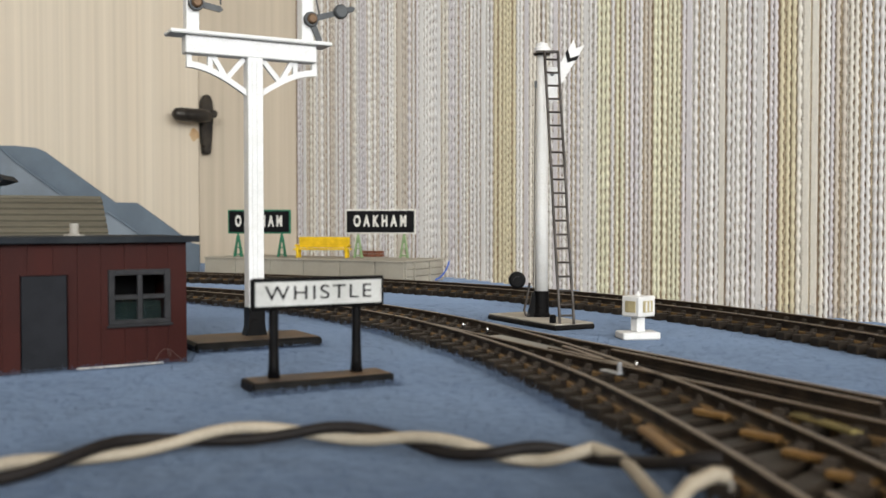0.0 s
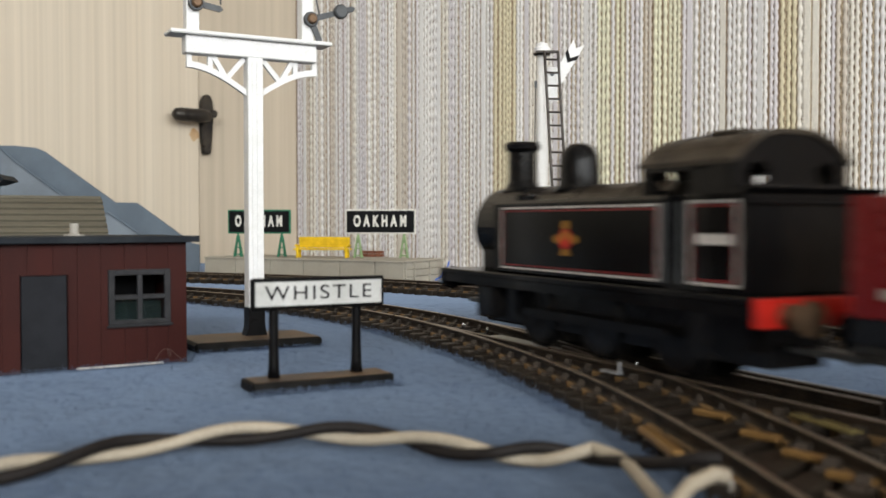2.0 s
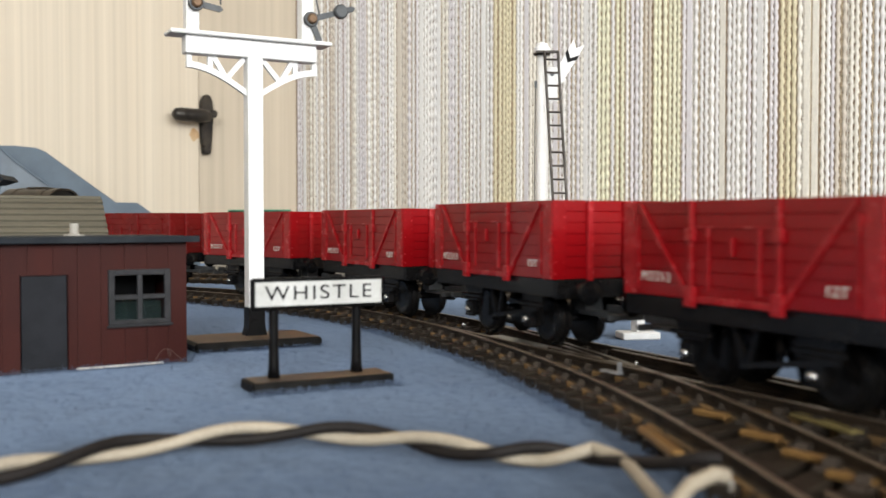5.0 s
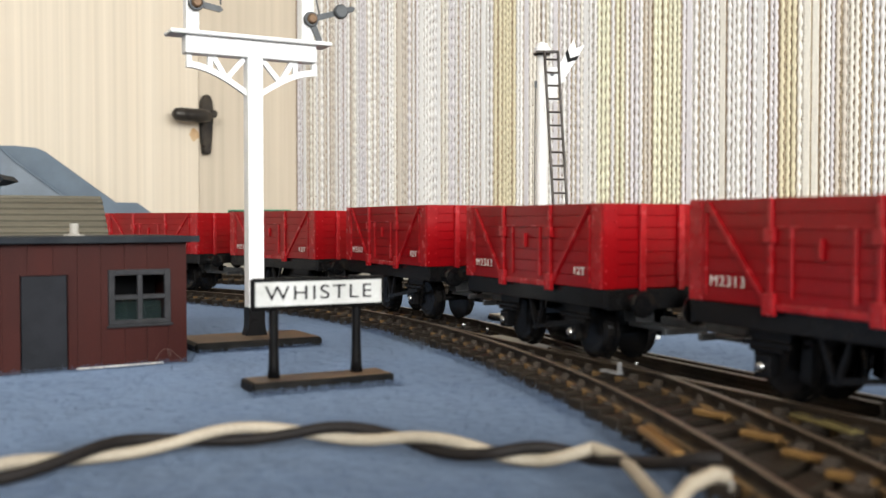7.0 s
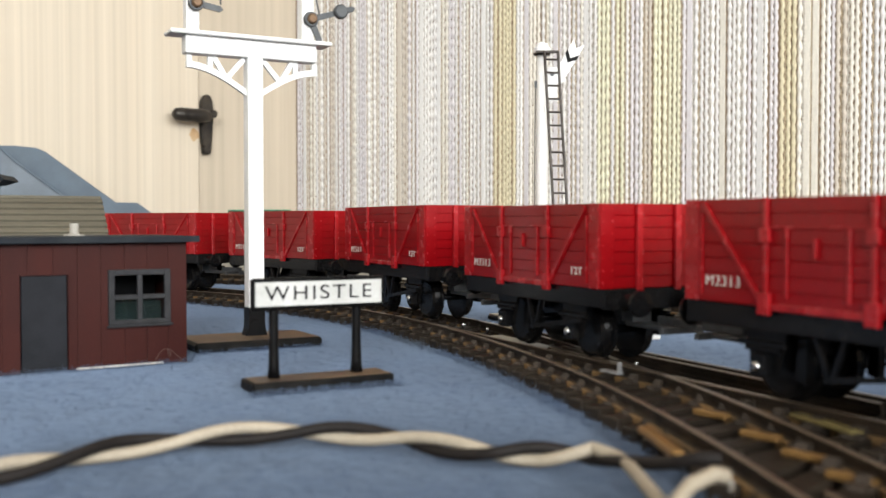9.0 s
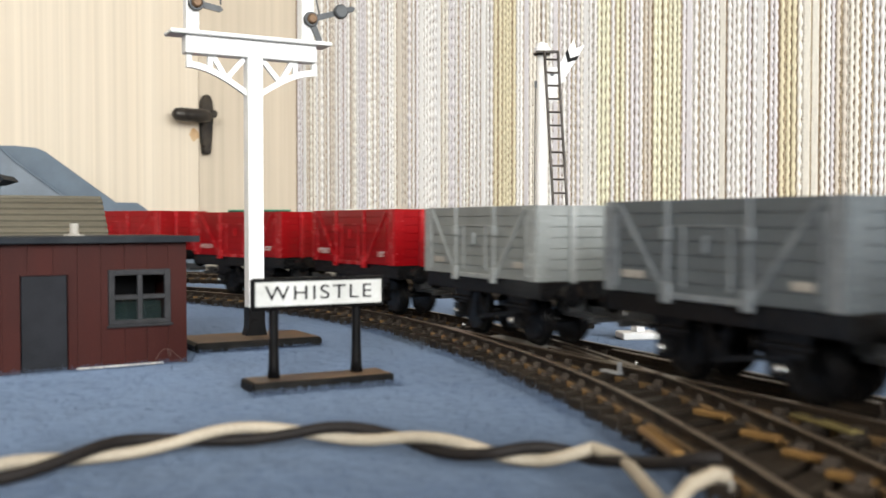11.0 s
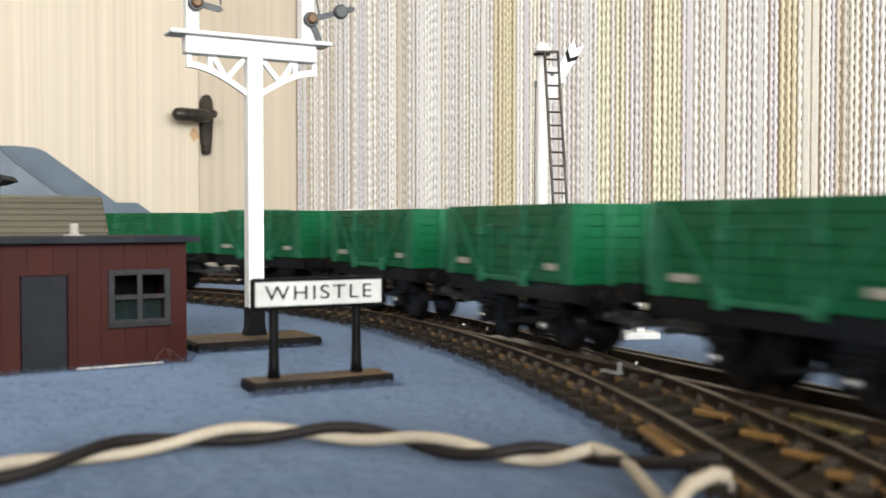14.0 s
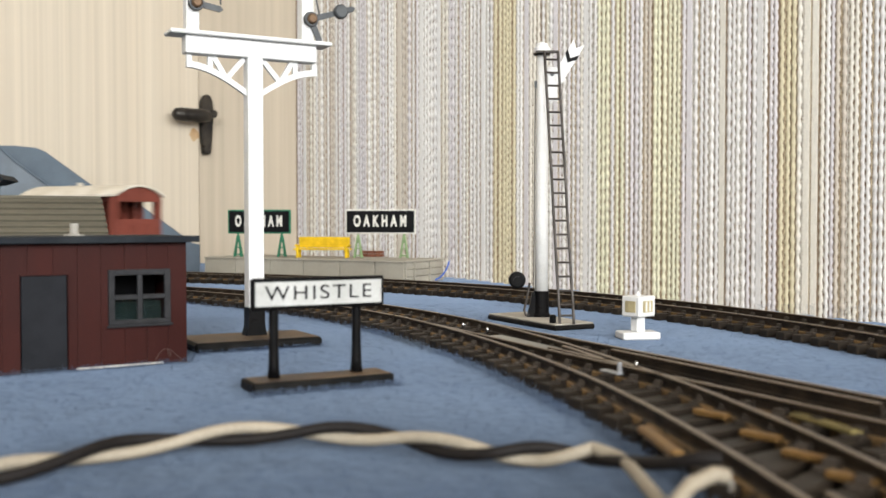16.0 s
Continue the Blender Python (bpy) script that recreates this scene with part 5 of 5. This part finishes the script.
def brake_van():
    t = thing("brake_van", IDENT, "red-brown brake van with off-white curved roof and open verandas", "brake van")
    hx, hy, zb, ze, zc = 30.0, 15.0, 14.9, 42.0, 46.6
    chassis(t, hx - 0.3, ax=17.0)
    body = part("body", bx(-hx, hx, -hy, hy, zb, zb + 1.6, 0.2), M_VAN, t)
    for side in (-1, 1):
        def wall(x0, x1, z0, z1, inset=0.0, th=1.0, nm="side_panel"):
            y0, y1 = side * (hy - inset - th), side * (hy - inset)
            return part(nm, bx(x0, x1, min(y0, y1), max(y0, y1), z0, z1, 0.1), M_VAN, body)
        for k in range(8):
            z0 = zb + 1.6 + k * (ze - zb - 1.6) / 8
            wall(-16.5, 17.5, z0 + 0.02, z0 + (ze - zb - 1.6) / 8 - 0.02, 1.5, nm="plank")
        wall(-16.5, 17.5, zb + 1.6, ze, 2.4, 0.6)
        for x in (-17.6, 18.4):
            wall(x - 1.1, x + 1.1, zb + 1.6, ze, 0.0, 1.6, "door_pillar")
        for e in (-1, 1):
            wall(min(e * 25.5, e * hx), max(e * 25.5, e * hx), zb + 1.6, ze - 0.1, 0.0, 1.2, "corner_pillar")
            x0, x1 = sorted((e * 19.6, e * 22.4))
            wall(x0, x1, zb + 1.6, 31.4, 0.1, 1.0, "veranda_panel")
        wall(1.0, 5.0, 24.5, 38.5, -1.6, 2.0, "side_ducket")
        wall(-17, 17.6, 22.4, 23.0, -0.25, 0.6, "strap")
        wall(-hx, hx, zb - 0.1, zb + 1.6, -0.2, 1.0, "sill")
        part("footboard", bx(-24, 24, min(side * 15.4, side * 12.2), max(side * 15.4, side * 12.2), 4.2, 5.0, 0.15), M_CHASSIS, body, "black footboard")
        for x in (-20, -7, 7, 20):
            part("footboard_hanger", bx(x - 0.5, x + 0.5, min(side * 13.0, side * 13.6), max(side * 13.0, side * 13.6), 5.0, 12.6), M_CHASSIS, body)
        for x0 in (-15.5, 13):
            y = side * (hy + 0.2)
            part("marking", bx(x0, x0 + 3.6, min(y, y + side * 0.1), max(y, y + side * 0.1), zb + 0.2, zb + 1.2), M_LETTER_DULL, body, "dull white marking bar")
    for e in (-1, 1):
        x0, x1 = sorted((e * (hx - 1.2), e * hx))
        part("veranda_end", bx(x0, x1, -hy + 1.2, hy - 1.2, zb + 1.6, 31.6, 0.1), M_VAN, body)
        part("end_header", plate([(-hy, 39.8), (hy, 39.8)] + arch(hy, ze, zc)[::-1], x0, x1, "YZ"), M_VAN, body)
        for s in (-1, 1):
            part("end_pillar", bx(x0, x1, min(s * (hy - 2.4), s * hy), max(s * (hy - 2.4), s * hy), 31.6, 39.8), M_VAN, body)
            xa, xb = sorted((e * hx, e * (hx + 0.9)))
            part("end_stanchion", bx(xa, xb, s * 5.2 - 0.9, s * 5.2 + 0.9, 12.2, 29.0, 0.15), M_VAN, body)
        xi0, xi1 = sorted((e * 16.2, e * 17.4))
        cabin = part("cabin_end", bx(xi0, xi1, -hy + 2.6, hy - 2.6, zb + 1.6, 27.0), M_VAN, body)
        part("cabin_header", bx(xi0, xi1, -hy + 2.6, hy - 2.6, ze - 2.2, ze - 0.2), M_VAN, cabin)
        for y0, y1 in ((-12.4, -9.6), (-5.2, -3.2), (3.2, 5.2), (9.6, 12.4)):
            part("cabin_post", bx(xi0, xi1, y0, y1, 27.0, ze - 2.2), M_VAN, cabin)
        xa, xb = sorted((e * (hx + 1), e * (hx + 8)))
        part("end_step", plate([(xa, -9), (xb, -6.5), (xb, 6.5), (xa, 9)], 6.2, 6.9, "XY"), M_GUN, body, "grey metal end step")
    rf = part("roof", plate(arch(hy + 1.0, ze + 0.1, zc + 0.2) + arch(hy + 1.0, ze + 0.1, zc + 0.2, dz=1.1)[::-1], -hx - 1.2, hx + 1.2, "YZ"), M_VANROOF, t, "off-white curved roof", smooth=False)
    part("stove_pipe", lathe([(1.6, zc + 0.8), (1.3, zc + 1.6), (1.3, zc + 2.6)], 12, at=(6, 2, 0)), M_VANROOF, rf)
    for x in (-17, 17):
        wheelset(t, x, 6.0)
    return t


def frame_line(x0, x1, z0, z1, w, y0, y1, bm=None):
    """A thin painted rectangle on the side of the engine."""
    bm = bm or bmesh.new()
    lo, hi = min(y0, y1), max(y0, y1)
    for b in ((x0, x1, z0, z0 + w), (x0, x1, z1 - w, z1), (x0, x0 + w, z0 + w, z1 - w), (x1 - w, x1, z0 + w, z1 - w)):
        bx(b[0], b[1], lo, hi, b[2], b[3], bm=bm)
    return bm


def tank_engine():
    t = thing("tank_locomotive", IDENT, "satin black six-wheeled tank engine with lined tanks and red buffer beams", "locomotive")
    frames = part("frames", bx(-52, 60, -6.2, 6.2, 4.5, 16.6), M_CHASSIS, t)
    foot = part("footplate", bx(-57, 64, -15.4, 15.4, 16.4, 17.8, 0.2), M_LOCO, t)
    for s in (-1, 1):
        part("valance", bx(-57, 64, s * 14.2 - 0.5, s * 14.2 + 0.5, 14.2, 16.4), M_LOCO, foot)
        part("step", bx(-45, -39, min(s * 14.8, s * 12), max(s * 14.8, s * 12), 6, 6.8), M_CHASSIS, foot)
        part("step_hanger", bx(-44.5, -39.5, min(s * 14.3, s * 13.6), max(s * 14.3, s * 13.6), 6.8, 14.2), M_CHASSIS, foot)
        part("sandbox", bx(37, 44, min(s * 14, s * 9), max(s * 14, s * 9), 6, 14.4, 0.6), M_CHASSIS, frames)
        part("coupling_rod", plate([(-27, 7.4), (27, 7.4), (28.5, 8.4), (27, 9.4), (-27, 9.4), (-28.5, 8.4)], s * 9.6 - 0.4, s * 9.6 + 0.4), M_CHASSIS, frames, "blackened coupling rod")
    for e, x0 in ((-1, -57), (1, 64)):
        xa, xb = sorted((x0, x0 + e * 1.4))
        beam = part("buffer_beam", bx(xa, xb, -15.2, 15.2, 12.6, 17.6, 0.2), M_REDBEAM if e < 0 else M_LOCO, foot, "bright red buffer beam" if e < 0 else "black buffer beam")
        for s in (-1, 1):
            part("buffer", lathe([(2.2, x0 + e * 1.4), (1.9, x0 + e * 4), (1.2, x0 + e * 4.1), (1.2, x0 + e * 6), (3.2, x0 + e * 6.3), (3.0, x0 + e * 7), (1.4, x0 + e * 7.5)], 18, at=(0, s * 8.8, 14.6), axis="X"), M_CHASSIS if e > 0 else M_BRONZE, beam, smooth=False)
        xa, xb = sorted((x0 - e * 6, x0 + e * 9))
        part("coupling", bx(xa, xb, -2.4, 2.4, 7.4, 8.6, 0.2), M_GUN, frames)
    # side tanks, cab sides and bunker
    for s in (-1, 1):
        y0, y1 = sorted((s * 15.0, s * 6.5))
        tank = part("side_tank", bx(-33.5, 34.5, y0, y1, 17.8, 35.4, 0.7), M_LOCO, t)
        ya, yb = s * 15.0, s * 15.06
        part("lining", frame_line(-31.8, 30.2, 19.2, 33.8, 0.38, ya, yb), M_LINING, tank, "cream painted lining")
        part("lining", frame_line(-31.0, 29.4, 20.0, 33.0, 0.2, ya, yb), M_LININGRED, tank, "thin red lining")
        crest = part("crest", lathe([(2.3, 0), (2.3, 0.06 * s)], 16, at=(1.0, ya, 26.6), axis="Y"), M_REDBEAM, tank, "red and gold crest")
        for wing in (((-3.6, 26.0), (-1.5, 25.4), (-1.5, 27.8), (-3.6, 27.2)), ((3.5, 25.4), (5.6, 26.0), (5.6, 27.2), (3.5, 27.8)), ((-0.8, 23.0), (2.8, 23.0), (2.2, 24.4), (-0.2, 24.4)), ((-0.4, 28.9), (2.4, 28.9), (2.0, 30.6), (0.0, 30.6))):
            part("crest_wing", plate(list(wing), min(ya, yb), max(ya, yb) + 0.001), M_GOLD, crest, "gold crest wing")
        ring = lathe([(1.1, 0), (1.1, 0.05 * s)], 12, at=(1.0, s * 15.06, 27.4), axis="Y")
        part("crest_boss", ring, M_GOLD, crest)
        y0, y1 = sorted((s * 15.0, s * 13.8))
        cab = part("cab_side", bx(-55, -39, y0, y1, 17.8, 35.4, 0.3), M_LOCO, t)
        part("cab_side_step", bx(-39, -33.5, y0, y1, 17.8, 24.0), M_LOCO, cab)
        part("lining", frame_line(-53.4, -40.4, 19.2, 34.2, 0.38, ya, yb), M_LINING, cab, "cream painted lining")
        part("lining", frame_line(-52.6, -41.2, 20.0, 33.4, 0.2, ya, yb), M_LININGRED, cab, "thin red lining")
        part("number", bx(-51.6, -42.6, min(ya, s * 15.1), max(ya, s * 15.1), 26.4, 28.3), M_LINING, cab, "pale number bar")
        for x in (-38.6, -33.9):
            part("handrail", rod((x, s * 15.5, 19), (x, s * 15.5, 34), 0.3, seg=8), M_GUN, cab)
        y0, y1 = sorted((s * 13.4, s * 12.6))
        for x0, x1 in ((-26.5, -24.0), (-50, -38.5)):
            part("cab_pillar", bx(x0, x1, y0, y1, 35.4, 41.0), M_LOCO, cab)
        part("cab_beading", bx(-44, -26.5, y0, y1, 39.8, 41.0), M_LOCO, cab)
    bunker = part("bunker", bx(-55, -46, -15, 15, 17.8, 36.2, 0.3), M_LOCO, t)
    part("bunker_flare", plate([(-57, 36.2), (-44, 36.2), (-44, 35.2), (-55.4, 35.2)], -16.4, 16.4), M_LOCO, bunker)
    part("bunker_rail", bx(-56.2, -55, -15.4, 15.4, 33.4, 34.4, 0.2), M_LOCO, bunker)
    part("coal", bx(-53.5, -47, -12, 12, 36.2, 36.9), M_CHASSIS, bunker)
    for e, x0, x1 in ((1, -25.4, -24.2), (-1, -50.4, -49.2)):
        sheet = bmesh.new()
        top_ = arch(13.4, 41.0, 46.0, power=2.8)
        for y_a, y_b in ((-13.4, -10.6), (-5.4, 5.4), (10.6, 13.4)):
            bx(x0, x1, y_a, y_b, 35.4, 41.0, bm=sheet)
        for y_a, y_b in ((-10.6, -5.4), (5.4, 10.6)):
            bx(x0, x1, y_a, y_b, 35.4, 36.6, bm=sheet)
        plate([(-13.4, 41.0), (13.4, 41.0)] + top_[::-1][1:-1], x0, x1, "YZ", sheet)
        ws = part("spectacle_plate", sheet, M_LOCO, t)
        for s in (-1, 1):
            for c in range(4):
                a0 = math.radians(45 + 90 * c)
                corner = (s * 8 + 2.6 * math.copysign(1, math.cos(a0)), 38.8 + 2.2 * math.copysign(1, math.sin(a0)))
                part("window_corner", plate([corner, (corner[0] - 1.5 * math.copysign(1, math.cos(a0)), corner[1]), (corner[0], corner[1] - 1.5 * math.copysign(1, math.sin(a0)))], x0 + 0.05, x1 - 0.05, "YZ"), M_LOCO, ws)
    roof = part("cab_roof", plate(arch(13.7, 40.6, 46.0, power=2.8) + arch(13.7, 40.6, 46.0, dz=0.9, power=2.8)[::-1], -51.2, -23.2, "YZ"), M_LOCO_TOP, t)
    part("roof_vent", bx(-42, -33, -5, 5, 46.4, 47.6, 0.4), M_LOCO_TOP, roof)
    for x in (-46, -29):
        part("roof_rib", plate(arch(13.75, 41.5, 46.9, power=2.8) + arch(13.75, 41.5, 46.9, dz=0.3, power=2.8)[::-1], x - 0.4, x + 0.4, "YZ"), M_LOCO_TOP, roof)
    # boiler, smokebox, mountings
    boiler = part("boiler", lathe([(9.9, -26), (9.9, 34), (9.9, 34.1)], 36, at=(0, 0, 29.2), axis="X"), M_LOCO_TOP, t, "dusty black boiler top", smooth=False)
    for x in (-10, 10, 30):
        part("boiler_band", lathe([(10.1, x - 0.5), (10.1, x + 0.5)], 36, at=(0, 0, 29.2), axis="X"), M_LOCO, boiler)
    smoke = part("smokebox", lathe([(10.2, 34.1), (10.4, 34.6), (10.4, 53.5), (9.8, 54.4)], 36, at=(0, 0, 29.0), axis="X"), M_LOCO, t)
    part("smokebox_saddle", bx(35, 53, -8.5, 8.5, 17.8, 24, 0.3), M_LOCO, smoke)
    part("smokebox_door", lathe([(8.6, 54.4), (8.2, 55.4), (5.0, 56.6), (1.0, 57.0)], 30, at=(0, 0, 28.6), axis="X"), M_LOCO, smoke, smooth=False)
    part("chimney", lathe([(5.4, 38.4), (4.4, 39.6), (3.7, 41.2), (3.6, 48.6), (4.7, 49.6), (4.8, 50.6), (4.2, 51.4), (2.4, 51.4), (2.4, 48)], 24, at=(46.2, 0, 0)), M_LOCO, smoke, smooth=False)
    part("dome", lathe([(6.2, 37.4), (5.2, 39.0), (5.0, 44), (4.7, 46.2), (3.8, 48.0), (2.2, 49.0), (0.5, 49.3)], 24, at=(18.6, 0, 0)), M_LOCO, boiler, smooth=True)
    part("safety_valve", lathe([(2.6, 38), (2.2, 41), (1.6, 42.5), (1.0, 42.8)], 16, at=(-12, 0, 0)), M_LOCO, boiler)
    part("tank_filler", lathe([(2.6, 35.4), (2.6, 36.6), (1.2, 37)], 16, at=(24, 11.4, 0)), M_LOCO, t)
    for x in (-27, 0, 27):
        wheelset(t, x, 8.6, "driving_wheelset")
    return t


engine = tank_engine()
red = "red plastic seven-plank open wagon with raised straps and cream lettering"
wagons = [open_wagon(M_BROWNRED, M_BROWNRED, "brownish red plastic open wagon without diagonal straps", False, braced=False), open_wagon(M_RED, M_RED_STRAP, red, True)]
for k in range(4):
    wagons.append(copy_thing(wagons[1], IDENT))
wagons.append(open_wagon(M_PALE, M_PALE_WORN, "pale grey plastic open wagon with dull markings", False))
wagons.append(open_wagon(M_GREY, M_GREY_WORN, "mid-grey plastic open wagon with dull markings", False))
wagons.append(open_wagon(M_GREY, M_GREY_WORN, "mid-grey plastic open wagon on a red solebar", False, M_REDBEAM))
wagons.append(open_wagon(M_OLIVE, M_OLIVE_WORN, "dark olive-green plastic open wagon with dull markings", False))
wagons.append(open_wagon(M_GREEN, M_GREEN_WORN, "bright green plastic open wagon with dull markings", False))
for k in range(4):
    wagons.append(copy_thing(wagons[10], IDENT))
van = brake_van()

lay_cords()


# ---------------------------------------------------------------- what moves
# distance run by the train along the line, millimetres
RUN = [(0.0, -331), (0.5, -207), (1.0, -83), (1.5, 42), (1.8, 116), (2.0, 165), (2.2, 210), (2.5, 271), (3.0, 365), (3.5, 435), (4.0, 492), (4.2, 512), (4.6, 548), (5.0, 581), (5.6, 619), (6.3, 646.5), (6.5, 649),
       (7.0, 651.3), (7.5, 652.2), (8.0, 652.3), (9.2, 652.4), (9.5, 668), (9.8, 695), (10.2, 742), (10.6, 797), (11.0, 858), (11.3, 909), (11.6, 961), (12.0, 1032), (12.3, 1087), (12.5, 1127), (13.0, 1233), (13.4, 1323),
       (14.0, 1473), (14.5, 1601), (15.0, 1722), (15.5, 1843), (16.0, 1968)]


def run_at(t):
    """Smooth distance at a time, through the rows of RUN."""
    for i in range(len(RUN) - 1):
        (t0, a), (t1, b) = RUN[i], RUN[i + 1]
        if t <= t1 or i == len(RUN) - 2:
            def slope(j):
                j0, j1 = max(j - 1, 0), min(j + 1, len(RUN) - 1)
                return (RUN[j1][1] - RUN[j0][1]) / (RUN[j1][0] - RUN[j0][0])
            w, s = t1 - t0, (t - t0) / (t1 - t0)
            m0, m1 = slope(i) * w, slope(i + 1) * w
            if 6.9 < t0 < 9.3:
                m0 = m1 = (b - a)
            return (2 * s ** 3 - 3 * s ** 2 + 1) * a + (s ** 3 - 2 * s ** 2 + s) * m0 + (3 * s ** 2 - 2 * s ** 3) * b + (s ** 3 - s ** 2) * m1


def ride(u, base, lift=0.0):
    """The pose of a vehicle whose axles stand base apart on the line."""
    (x0, y0, _), (x1, y1, _) = line(u - base / 2), line(u + base / 2)
    return pose((x0 + x1) / 2 * MM, (y0 + y1) / 2 * MM, (RAIL_Z + lift) * MM, 0, 0, math.degrees(math.atan2(y1 - y0, x1 - x0)))


def motions():
    times = [k / 10 for k in range(161)]
    ticks = [k / 30 for k in range(481) if not 220 < k < 275]
    stock = [(engine, 18.0, 54.0, 0.0)] + [(w, -90.0 * (k + 1), 31.0, (0, 0, 0.2, 1.0, 0, 0.1, 0, 0.2, 0, 0.1, 0, 0.3, 0, 0.2, 0.1)[k]) for k, w in enumerate(wagons)] + [(van, -1441.0, 34.0, 0.0)]
    for ob, off, base, lift in stock:
        walk(ob, [(t, ride(run_at(t) + off, base, lift)) for t in times])
        for wheel in [c for c in ob.children if "wheelset" in c.name]:
            r = wheel.location.z / MM
            x, z = wheel.location.x, wheel.location.z
            walk(wheel, [(t, Matrix.Translation((x, 0, z)) @ Matrix.Rotation((run_at(t) / r) % math.tau, 4, "Y")) for t in ticks])


motions()
